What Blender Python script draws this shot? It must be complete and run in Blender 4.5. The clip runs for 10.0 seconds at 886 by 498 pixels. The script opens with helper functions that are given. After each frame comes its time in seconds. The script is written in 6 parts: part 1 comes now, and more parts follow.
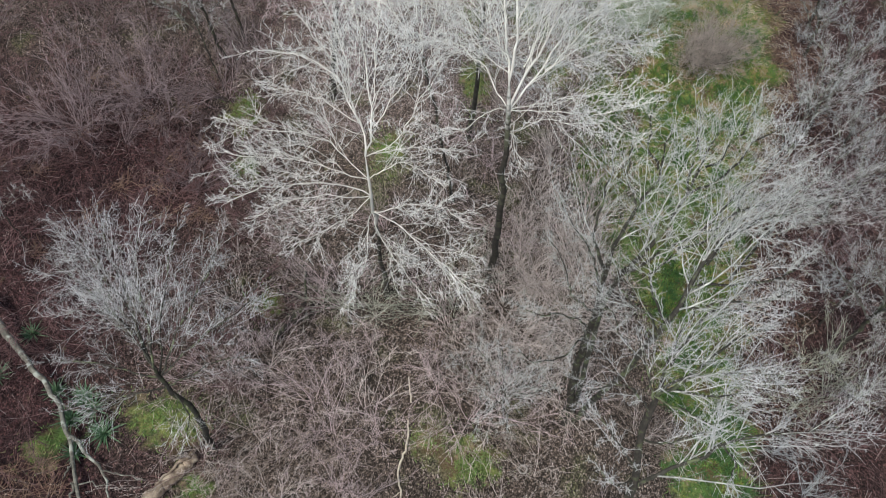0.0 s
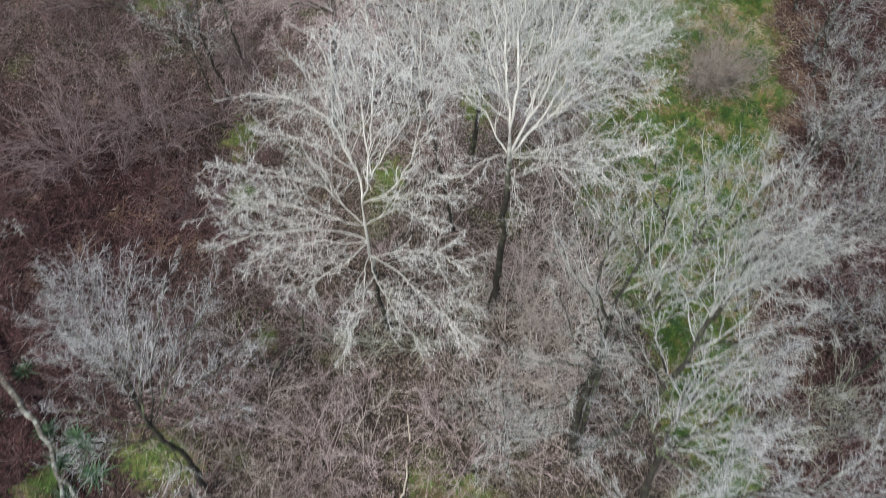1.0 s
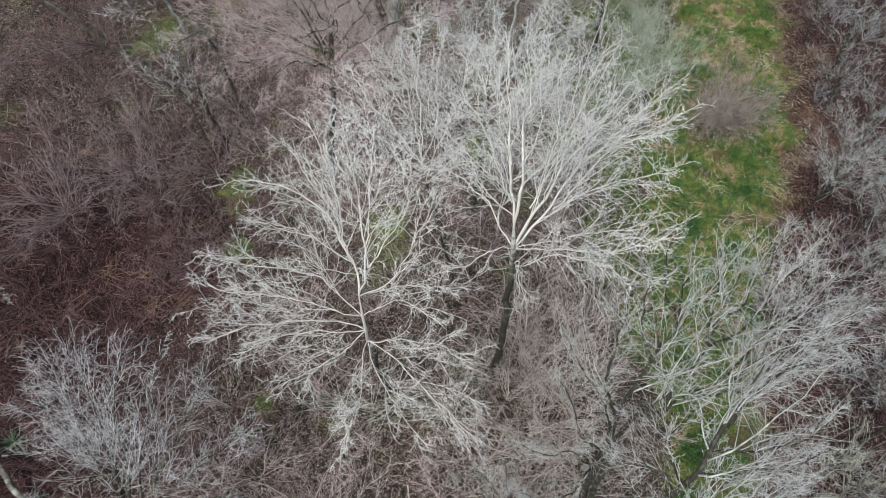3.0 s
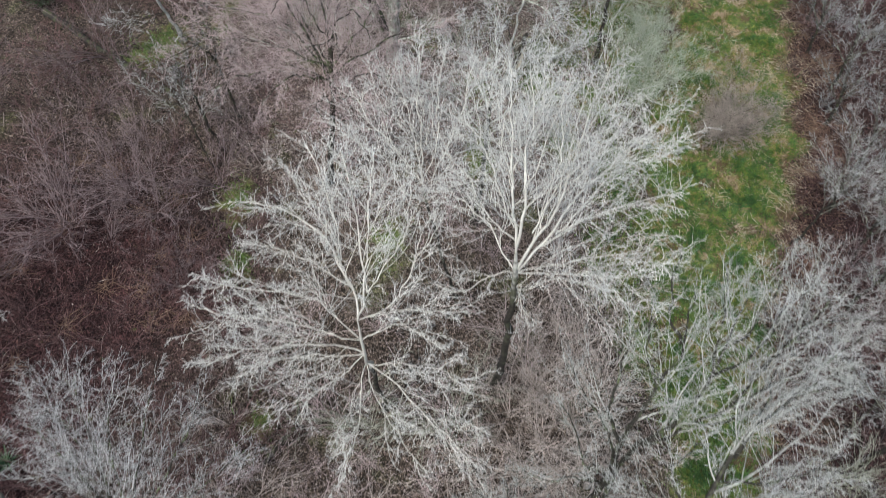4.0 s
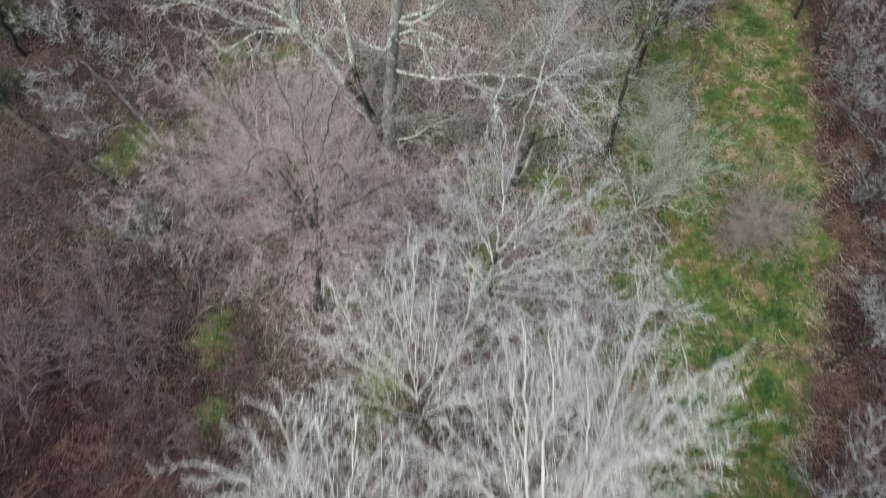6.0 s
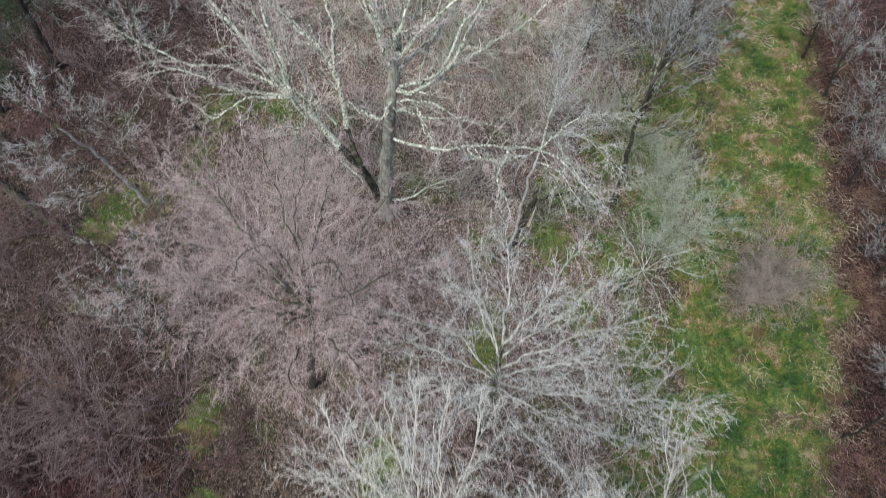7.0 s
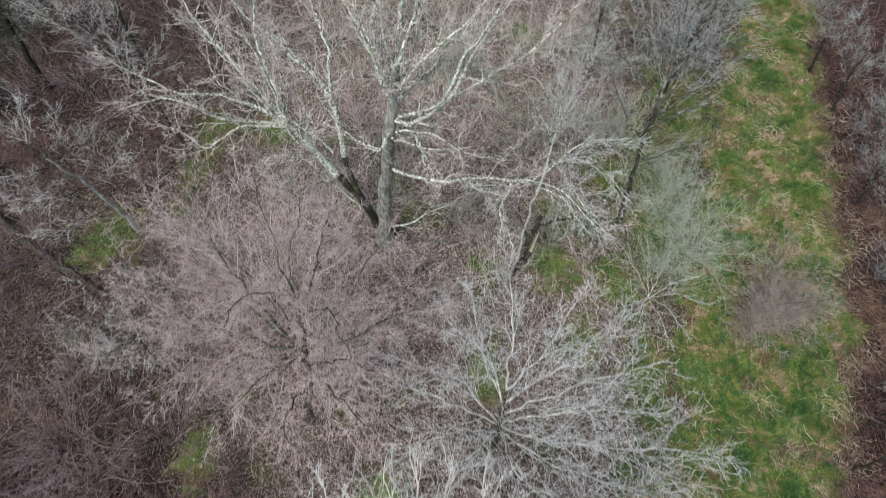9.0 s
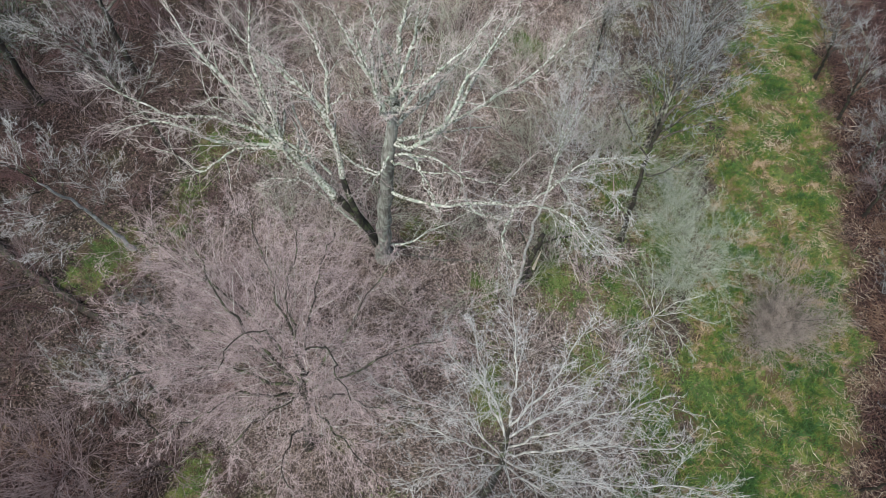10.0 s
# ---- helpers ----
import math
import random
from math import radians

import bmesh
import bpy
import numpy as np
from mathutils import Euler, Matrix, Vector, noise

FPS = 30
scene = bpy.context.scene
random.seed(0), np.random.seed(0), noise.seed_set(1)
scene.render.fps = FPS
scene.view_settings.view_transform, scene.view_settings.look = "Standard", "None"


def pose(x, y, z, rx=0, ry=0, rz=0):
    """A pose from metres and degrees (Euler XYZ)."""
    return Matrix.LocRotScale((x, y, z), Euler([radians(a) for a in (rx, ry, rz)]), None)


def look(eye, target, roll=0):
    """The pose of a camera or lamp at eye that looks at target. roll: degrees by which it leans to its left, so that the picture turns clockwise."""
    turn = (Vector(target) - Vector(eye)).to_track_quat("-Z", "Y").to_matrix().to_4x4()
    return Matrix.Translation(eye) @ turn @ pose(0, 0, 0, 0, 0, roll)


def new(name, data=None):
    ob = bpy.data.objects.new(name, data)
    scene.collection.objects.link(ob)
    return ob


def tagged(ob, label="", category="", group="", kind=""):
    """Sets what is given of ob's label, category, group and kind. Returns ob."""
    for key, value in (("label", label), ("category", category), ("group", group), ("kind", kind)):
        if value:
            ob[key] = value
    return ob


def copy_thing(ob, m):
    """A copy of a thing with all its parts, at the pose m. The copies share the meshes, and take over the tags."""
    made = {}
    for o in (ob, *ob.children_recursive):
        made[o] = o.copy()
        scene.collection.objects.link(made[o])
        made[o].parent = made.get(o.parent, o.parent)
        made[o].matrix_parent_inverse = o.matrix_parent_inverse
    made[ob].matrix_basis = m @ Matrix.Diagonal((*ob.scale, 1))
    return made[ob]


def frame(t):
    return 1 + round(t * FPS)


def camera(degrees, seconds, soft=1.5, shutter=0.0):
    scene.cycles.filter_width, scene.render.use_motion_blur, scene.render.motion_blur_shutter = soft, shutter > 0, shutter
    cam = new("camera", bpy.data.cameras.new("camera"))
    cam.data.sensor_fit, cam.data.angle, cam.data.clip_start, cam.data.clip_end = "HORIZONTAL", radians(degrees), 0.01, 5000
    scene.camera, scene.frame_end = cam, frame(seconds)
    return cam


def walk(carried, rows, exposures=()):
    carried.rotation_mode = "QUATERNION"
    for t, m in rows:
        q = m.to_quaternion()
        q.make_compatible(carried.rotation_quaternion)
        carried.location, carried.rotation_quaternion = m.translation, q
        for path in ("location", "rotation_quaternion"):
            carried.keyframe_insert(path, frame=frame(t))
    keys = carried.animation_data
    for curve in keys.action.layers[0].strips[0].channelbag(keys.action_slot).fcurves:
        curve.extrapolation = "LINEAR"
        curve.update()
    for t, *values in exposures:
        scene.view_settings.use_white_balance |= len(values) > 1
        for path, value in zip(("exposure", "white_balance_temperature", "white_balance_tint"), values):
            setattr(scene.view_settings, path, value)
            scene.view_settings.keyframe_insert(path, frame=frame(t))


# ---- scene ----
cam = camera(64.5, 10.0, soft=0.6, shutter=1.1)
PATH = [
    (0, (0.539, -0.098, 24.663), (0.503, 0.983, 22.981), 0.5),
    (0.5, (0.581, 0.282, 24.747), (0.54, 1.364, 23.065), 0.3),
    (1, (0.604, 1.111, 24.875), (0.558, 2.193, 23.193), 0.2),
    (1.5, (0.602, 2.266, 25.074), (0.554, 3.348, 23.392), 0.1),
    (2, (0.586, 3.003, 25.238), (0.535, 4.084, 23.556), -0.0),
    (2.5, (0.568, 3.207, 25.348), (0.515, 4.287, 23.665), -0.1),
    (3.8, (0.51, 3.621, 25.444), (0.457, 4.695, 23.757), -0.1),
    (4, (0.516, 3.855, 25.428), (0.461, 4.931, 23.743), -0.1),
    (4.5, (0.49, 4.789, 25.452), (0.433, 5.863, 23.767), -0.1),
    (5, (0.442, 6.108, 25.555), (0.384, 7.18, 23.868), -0.1),
    (5.5, (0.359, 7.66, 25.684), (0.302, 8.733, 23.998), -0.2),
    (6, (0.29, 9.412, 25.859), (0.232, 10.482, 24.17), -0.2),
    (6.2, (0.25, 10.069, 25.911), (0.193, 11.141, 24.223), -0.0),
    (7.3, (-0.028, 12.421, 26.105), (-0.074, 13.506, 24.425), -0.1),
    (7.5, (-0.032, 12.594, 26.119), (-0.078, 13.68, 24.44), -0.1),
    (8, (-0.045, 12.765, 26.187), (-0.09, 13.848, 24.506), -0.1),
    (8.5, (-0.046, 12.836, 26.143), (-0.091, 13.916, 24.461), -0.1),
    (9, (-0.103, 13.416, 26.117), (-0.146, 14.486, 24.427), -0.0),
    (9.5, (-0.167, 14.22, 26.193), (-0.208, 15.278, 24.496), -0.1),
    (10, (-0.176, 14.501, 26.233), (-0.218, 15.552, 24.532), -0.2),
]
walk(cam, [(t, look(eye, target, roll)) for t, eye, target, roll in PATH], [(0, 0.43, 6585, 2.5), (10, 0.43, 6585, 2.5)])

# overcast sky and one wide, sun through thin cloud
world = bpy.data.worlds.new("sky")
scene.world = world
world.use_nodes = True
wn = world.node_tree
sky = wn.nodes.new("ShaderNodeTexSky")
sky.sky_type = "NISHITA"
sky.sun_disc = False
sky.sun_elevation = radians(61)
sky.sun_rotation = radians(213)
sky.air_density, sky.dust_density, sky.ozone_density = 1.0, 3.2, 1.0
wn.nodes["Background"].inputs["Strength"].default_value = 0.097
wn.links.new(sky.outputs["Color"], wn.nodes["Background"].inputs["Color"])
sun = new("sun", bpy.data.lights.new("sun", "SUN"))
sun.data.energy = 2.35
sun.data.angle = radians(16)
sun.data.color = (1.0, 0.975, 0.94)
sun.matrix_world = look((-9, -14, 30), (0, 0, 0))

# ---------------------------------------------------------------- materials
def bark(name, base, second, rough=0.85, scale=6.0, spots=None, spot_amount=0.5, bump=0.4, jitter=0.25, pale_from=0, edges=(0.38, 0.64), stretch=1.0):
    """Bark: streaked base colour, blotches of a second colour, optional lichen spots, fine relief."""
    mat = bpy.data.materials.new(name)
    mat.use_nodes = True
    nt = mat.node_tree
    b = nt.nodes["Principled BSDF"]
    b.inputs["Roughness"].default_value = rough
    tc = nt.nodes.new("ShaderNodeTexCoord")
    info = nt.nodes.new("ShaderNodeObjectInfo")
    n1 = nt.nodes.new("ShaderNodeTexNoise")
    n1.inputs["Scale"].default_value = scale
    n1.inputs["Detail"].default_value = 6
    vec = tc.outputs["Object"]
    if stretch != 1.0:
        # streaks that run up the stem
        mp_ = nt.nodes.new("ShaderNodeMapping")
        mp_.inputs["Scale"].default_value = (1, 1, stretch)
        nt.links.new(vec, mp_.inputs["Vector"])
        vec = mp_.outputs["Vector"]
    nt.links.new(vec, n1.inputs["Vector"])
    ramp = nt.nodes.new("ShaderNodeValToRGB")
    ramp.color_ramp.elements[0].position, ramp.color_ramp.elements[1].position = edges
    ramp.color_ramp.elements[0].color = (*second, 1)
    ramp.color_ramp.elements[1].color = (*base, 1)
    nt.links.new(n1.outputs["Fac"], ramp.inputs["Fac"])
    col = ramp.outputs["Color"]
    if spots:
        n2 = nt.nodes.new("ShaderNodeTexNoise")
        n2.inputs["Scale"].default_value = scale * 0.45
        n2.inputs["Detail"].default_value = 4
        nt.links.new(tc.outputs["Object"], n2.inputs["Vector"])
        r2 = nt.nodes.new("ShaderNodeValToRGB")
        r2.color_ramp.elements[0].position = 0.62 - 0.25 * spot_amount
        r2.color_ramp.elements[1].position = 0.70 - 0.25 * spot_amount
        nt.links.new(n2.outputs["Fac"], r2.inputs["Fac"])
        mx = nt.nodes.new("ShaderNodeMix")
        mx.data_type = "RGBA"
        nt.links.new(r2.outputs["Color"], mx.inputs["Factor"])
        nt.links.new(col, mx.inputs["A"])
        mx.inputs["B"].default_value = (*spots, 1)
        col = mx.outputs["Result"]
    if pale_from:
        # smooth white bark takes over from the rough dark bark some way up the trunk
        sep = nt.nodes.new("ShaderNodeSeparateXYZ")
        nt.links.new(tc.outputs["Object"], sep.inputs["Vector"])
        up = nt.nodes.new("ShaderNodeMath")
        up.operation = "MULTIPLY_ADD"
        up.inputs[1].default_value = 5.0
        nt.links.new(n1.outputs["Fac"], up.inputs[0])
        nt.links.new(sep.outputs["Z"], up.inputs[2])
        rng_ = nt.nodes.new("ShaderNodeMapRange")
        rng_.inputs["From Min"].default_value = pale_from + 2.3
        rng_.inputs["From Max"].default_value = pale_from + 3.3
        nt.links.new(up.outputs[0], rng_.inputs["Value"])
        mp = nt.nodes.new("ShaderNodeMix")
        mp.data_type = "RGBA"
        nt.links.new(rng_.outputs["Result"], mp.inputs["Factor"])
        nt.links.new(col, mp.inputs["A"])
        mp.inputs["B"].default_value = (0.62, 0.61, 0.58, 1)
        col = mp.outputs["Result"]
    hsv = nt.nodes.new("ShaderNodeHueSaturation")
    mr = nt.nodes.new("ShaderNodeMapRange")
    mr.inputs["To Min"].default_value = 1 - jitter
    mr.inputs["To Max"].default_value = 1 + jitter
    nt.links.new(info.outputs["Random"], mr.inputs["Value"])
    nt.links.new(mr.outputs["Result"], hsv.inputs["Value"])
    nt.links.new(col, hsv.inputs["Color"])
    nt.links.new(hsv.outputs["Color"], b.inputs["Base Color"])
    bp = nt.nodes.new("ShaderNodeBump")
    bp.inputs["Strength"].default_value = bump
    bp.inputs["Distance"].default_value = 0.02
    n3 = nt.nodes.new("ShaderNodeTexNoise")
    n3.inputs["Scale"].default_value = scale * 6
    n3.inputs["Detail"].default_value = 5
    nt.links.new(tc.outputs["Object"], n3.inputs["Vector"])
    nt.links.new(n3.outputs["Fac"], bp.inputs["Height"])
    nt.links.new(bp.outputs["Normal"], b.inputs["Normal"])
    return mat


def blades(name, colours, rough=0.7):
    """Many small pieces in one mesh: each island takes a colour of its own from the ramp."""
    mat = bpy.data.materials.new(name)
    mat.use_nodes = True
    nt = mat.node_tree
    b = nt.nodes["Principled BSDF"]
    b.inputs["Roughness"].default_value = rough
    geo = nt.nodes.new("ShaderNodeNewGeometry")
    ramp = nt.nodes.new("ShaderNodeValToRGB")
    els = ramp.color_ramp.elements
    while len(els) < len(colours):
        els.new(0.5)
    for i, c in enumerate(colours):
        els[i].position = i / (len(colours) - 1)
        els[i].color = (*c, 1)
    nt.links.new(geo.outputs["Random Per Island"], ramp.inputs["Fac"])
    nt.links.new(ramp.outputs["Color"], b.inputs["Base Color"])
    return mat


DARK_BARK = bark("dark_bark", (0.042, 0.036, 0.030), (0.018, 0.015, 0.013), scale=9, spots=(0.060, 0.066, 0.036), spot_amount=0.35)
WHITE_TRUNK = bark("white_tree_trunk_bark", (0.060, 0.052, 0.044), (0.022, 0.019, 0.016), scale=5, spots=(0.10, 0.105, 0.07), spot_amount=0.4, pale_from=10.2)
WHITE_TRUNK_LOW = bark("white_tree_trunk_bark_low", (0.060, 0.052, 0.044), (0.022, 0.019, 0.016), scale=5, spots=(0.10, 0.105, 0.07), spot_amount=0.4, pale_from=5.4)
GREY_BARK = bark("grey_bark", (0.13, 0.12, 0.105), (0.055, 0.048, 0.042), scale=8, spots=(0.27, 0.29, 0.24), spot_amount=0.35)
MOSS_BARK = bark("mossy_dark_bark", (0.050, 0.046, 0.038), (0.022, 0.020, 0.016), scale=8, spots=(0.105, 0.125, 0.065), spot_amount=0.35)
PATCHY_BARK = bark("patchy_bark", (0.46, 0.43, 0.41), (0.20, 0.175, 0.16), scale=7, spots=(0.70, 0.70, 0.66), spot_amount=0.35)
PALE_BARK = bark("pale_bark", (0.70, 0.69, 0.66), (0.52, 0.50, 0.47), scale=5, jitter=0.08, bump=0.2)
PALE_TWIG = bark("pale_twig", (0.78, 0.775, 0.77), (0.62, 0.615, 0.61), scale=3, jitter=0.1, bump=0.0)
SYC_BARK = bark("mottled_bark", (0.72, 0.73, 0.69), (0.13, 0.14, 0.10), scale=15, spots=(0.40, 0.46, 0.39), spot_amount=0.38, jitter=0.06, bump=0.8, edges=(0.45, 0.55))
SYC_TRUNK = bark("mottled_trunk_bark", (0.40, 0.40, 0.37), (0.16, 0.155, 0.135), scale=14, spots=(0.46, 0.50, 0.44), spot_amount=0.3, jitter=0.05, bump=0.9, stretch=0.16)
LICHEN_TWIG = bark("lichen_twig", (0.63, 0.635, 0.645), (0.41, 0.425, 0.405), scale=2.0, jitter=0.14, bump=0.0)
GREY_TWIG = bark("grey_twig", (0.56, 0.555, 0.565), (0.37, 0.365, 0.37), scale=2.5, jitter=0.12, bump=0.0)
PINK_TWIG = bark("pink_brown_twig", (0.65, 0.535, 0.55), (0.43, 0.335, 0.345), scale=2.5, jitter=0.15, bump=0.0)
ROSE_TWIG = bark("pale_rose_twig", (0.70, 0.62, 0.615), (0.48, 0.42, 0.41), scale=2.5, jitter=0.15, bump=0.0)
BLUE_TWIG = bark("blue_grey_twig", (0.45, 0.47, 0.49), (0.27, 0.285, 0.30), scale=2.5, jitter=0.12, bump=0.0)
# darker copy of the blue-grey twig, with the wood corner's shade in its colour
SHADED_TWIG = bark("shade_darkened_twig", (0.24, 0.25, 0.265), (0.13, 0.135, 0.145), scale=2.5, jitter=0.12, bump=0.0)
MIST_TWIG = bark("lavender_grey_twig", (0.68, 0.68, 0.71), (0.46, 0.47, 0.475), scale=2.0, jitter=0.12, bump=0.0)
RED_TWIG = bark("red_brown_twig", (0.20, 0.112, 0.115), (0.085, 0.046, 0.048), scale=2.5, jitter=0.35, bump=0.0)
MAUVE_TWIG = bark("mauve_twig", (0.30, 0.232, 0.245), (0.17, 0.125, 0.133), scale=2.5, jitter=0.25, bump=0.0)
OLIVE_TWIG = bark("olive_grey_twig", (0.46, 0.47, 0.40), (0.27, 0.28, 0.22), scale=2.5, jitter=0.2, bump=0.0)
ASH_TWIG = bark("ash_brown_twig", (0.44, 0.375, 0.345), (0.25, 0.21, 0.19), scale=2.5, jitter=0.1, bump=0.0)
HOAR_TWIG = bark("hoary_twig", (0.66, 0.665, 0.685), (0.46, 0.46, 0.47), scale=2.5, jitter=0.1, bump=0.0)
HOAR_BARK = bark("hoary_bark", (0.52, 0.52, 0.51), (0.26, 0.26, 0.25), scale=9, spots=(0.62, 0.64, 0.61), spot_amount=0.3, jitter=0.08)
FERN_TWIG = bark("pale_green_twig", (0.54, 0.58, 0.50), (0.34, 0.38, 0.31), scale=2.5, jitter=0.1, bump=0.0)
BROWN_TWIG = bark("brown_twig", (0.38, 0.31, 0.275), (0.20, 0.16, 0.14), scale=2.5, jitter=0.3, bump=0.0)
BEIGE_TWIG = bark("beige_twig", (0.62, 0.545, 0.52), (0.40, 0.34, 0.32), scale=2.5, jitter=0.25, bump=0.0)


# ---------------------------------------------------------------- ground shape
GROUND_X = (-400, -60, -30, -16, -10, -5, 0, 4, 8, 11, 14, 18, 60, 400)
GROUND_Z = (24, 10, 6.6, 4.9, 4.2, 3.3, 2.7, 1.7, 0.6, 0.1, 0.0, 0.1, 1.5, 8)
TRAIL_Y = (-40, 0, 11, 14, 20, 26, 30, 35.5, 42, 47, 60, 120)
TRAIL_L = (6, 8.2, 8.4, 8.1, 8.0, 8.8, 10.0, 11.8, 13.6, 15.6, 20, 40)
TRAIL_R = (8.5, 10.3, 11.3, 11.9, 13.8, 16.0, 16.7, 17.2, 18.4, 19.3, 23, 43)


def lumps(x, y):
    """Small unevenness of the ground."""
    return (0.07 * np.sin(0.9 * x + 1.3 * np.sin(0.55 * y)) * np.sin(0.8 * y + 0.4)
            + 0.05 * np.sin(2.3 * x + 0.7) * np.sin(1.9 * y + 1.1 * np.sin(0.7 * x))
            + 0.03 * np.sin(4.7 * x + 2.0 * y) * np.sin(4.1 * y - 1.3 * x))


def ground_z(x, y):
    x, y = np.asarray(x, float), np.asarray(y, float)
    z = sum(np.interp(x + d, GROUND_X, GROUND_Z) for d in (-1.2, -0.6, 0, 0.6, 1.2)) / 5
    return z + lumps(x, y)


# ---------------------------------------------------------------- mesh building
def mesh_from(name, verts, quads, material, smooth=True):
    """A mesh from arrays of corners and four-cornered (or three-cornered) faces."""
    me = bpy.data.meshes.new(name)
    verts = np.ascontiguousarray(verts, dtype=np.float32)
    quads = np.ascontiguousarray(quads, dtype=np.int32)
    k = quads.shape[1]
    me.vertices.add(len(verts))
    me.vertices.foreach_set("co", verts.ravel())
    me.loops.add(quads.size)
    me.loops.foreach_set("vertex_index", quads.ravel())
    me.polygons.add(len(quads))
    me.polygons.foreach_set("loop_start", np.arange(len(quads), dtype=np.int32) * k)
    me.polygons.foreach_set("use_smooth", np.full(len(quads), smooth))
    me.update(calc_edges=True)
    me.materials.append(material)
    return me


def child(name, me, parent, label="", kind=""):
    ob = new(name, me)
    ob.parent = parent
    return tagged(ob, label=label, kind=kind)


def part(name, bm, material, parent, label=""):
    me = bpy.data.meshes.new(name)
    bm.to_mesh(me)
    bm.free()
    me.materials.append(material)
    return child(name, me, parent, label)


def unit(v):
    return v / np.maximum(np.linalg.norm(v, axis=-1, keepdims=True), 1e-9)


def tubes(lines, radii, sides):
    """Tapered tubes round N lines of K points: corners and faces."""
    n, k, _ = lines.shape
    tan = np.empty_like(lines)
    tan[:, 1:-1] = lines[:, 2:] - lines[:, :-2] if k > 2 else tan[:, 1:-1]
    tan[:, 0] = lines[:, 1] - lines[:, 0]
    tan[:, -1] = lines[:, -1] - lines[:, -2]
    tan = unit(tan)
    ref = np.where(np.abs(tan[:, :1, 2:3]) > 0.8, np.array([1.0, 0, 0]), np.array([0, 0, 1.0]))
    u = unit(np.cross(tan, np.broadcast_to(ref, tan.shape)))
    v = np.cross(tan, u)
    a = np.arange(sides) * 2 * np.pi / sides
    ring = u[:, :, None] * np.cos(a)[None, None, :, None] + v[:, :, None] * np.sin(a)[None, None, :, None]
    verts = lines[:, :, None] + ring * radii[:, :, None, None]
    i = np.arange(n)[:, None, None] * k * sides
    j = np.arange(k - 1)[None, :, None] * sides
    s = np.arange(sides)[None, None, :]
    s2 = (s + 1) % sides
    quads = np.stack(np.broadcast_arrays(i + j + s, i + j + s2, i + j + sides + s2, i + j + sides + s), -1)
    return verts.reshape(-1, 3), quads.reshape(-1, 4)


def spikes(lines, radii):
    """Twig ends: slim three-sided points, as triangles."""
    p, d = lines[:, 0], unit(lines[:, -1] - lines[:, 0])
    u = unit(np.cross(d, np.where(np.abs(d[:, 2:3]) > 0.8, np.array([1.0, 0, 0]), np.array([0, 0, 1.0]))))
    w = np.cross(d, u)
    r = radii[:, :1]
    v = np.stack([p + u * r, p + (w * 0.866 - u * 0.5) * r, p - (w * 0.866 + u * 0.5) * r, lines[:, -1]], 1)
    i = np.arange(len(p))[:, None] * 4
    return v.reshape(-1, 3), np.concatenate([i + np.array([[0, 1, 3]]), i + np.array([[1, 2, 3]]), i + np.array([[2, 0, 3]])])


def twiggy(tube_lots, spike_lots):
    """Tubes and spikes as one lot of triangles."""
    lots = [(v, np.concatenate([q[:, [0, 1, 2]], q[:, [0, 2, 3]]])) for v, q in tube_lots] + list(spike_lots)
    return joined(lots)


def joined(pieces):
    """Several lots of tubes as one."""
    verts, quads, base = [], [], 0
    for v, q in pieces:
        verts.append(v)
        quads.append(q + base)
        base += len(v)
    return np.concatenate(verts), np.concatenate(quads)


def sample(lines, t):
    """Points and directions at the fractions t (N, C) of N lines."""
    n, k, _ = lines.shape
    f = np.clip(t, 0, 1) * (k - 1)
    i = np.minimum(f.astype(int), k - 2)
    w = (f - i)[..., None]
    r = np.arange(n)[:, None]
    a, b = lines[r, i], lines[r, i + 1]
    return a + (b - a) * w, unit(b - a), i, w[..., 0]


def branch(rng, lines, radii, count, length, angle, points, rise=0.0, wander=0.12, first=0.2, thick=0.55, thin=0.004, floor=0.5, bend=0.1):
    """Side shoots from every line: count per line, length as a share of the parent's own, turned off by angle (radians)."""
    n, k, _ = lines.shape
    own = np.linalg.norm(np.diff(lines, axis=1), axis=2).sum(1)
    t = first + (1 - first) * (np.arange(count)[None] + rng.random((n, count))) / count
    p, d, i, w = sample(lines, t)
    r = np.arange(n)[:, None]
    r0 = radii[r, i] * (1 - w) + radii[r, i + 1] * w
    side = unit(np.cross(d, unit(rng.normal(size=d.shape))))
    a = angle * (0.6 + 0.7 * rng.random((n, count)))[..., None]
    along = d.reshape(-1, 3)
    d = unit(d * np.cos(a) + side * np.sin(a) + np.array([0, 0, rise]))
    size = own[:, None] * length * (1.15 - 0.78 * t) * (floor + (1.3 - floor) * rng.random((n, count)))
    d, p, size, r0 = d.reshape(-1, 3), p.reshape(-1, 3), size.reshape(-1), r0.reshape(-1)
    out = np.empty((len(p), points, 3))
    out[:, 0] = p
    for j in range(1, points):
        d = unit(d + rng.normal(size=d.shape) * wander + along * bend + np.array([0, 0, rise * 0.35]))
        out[:, j] = out[:, j - 1] + d * (size / (points - 1))[:, None]
    start = np.maximum(r0 * thick, thin * 1.3)
    rad = start[:, None] + (thin * 0.8 - start)[:, None] * np.linspace(0, 1, points)[None]
    return out, rad


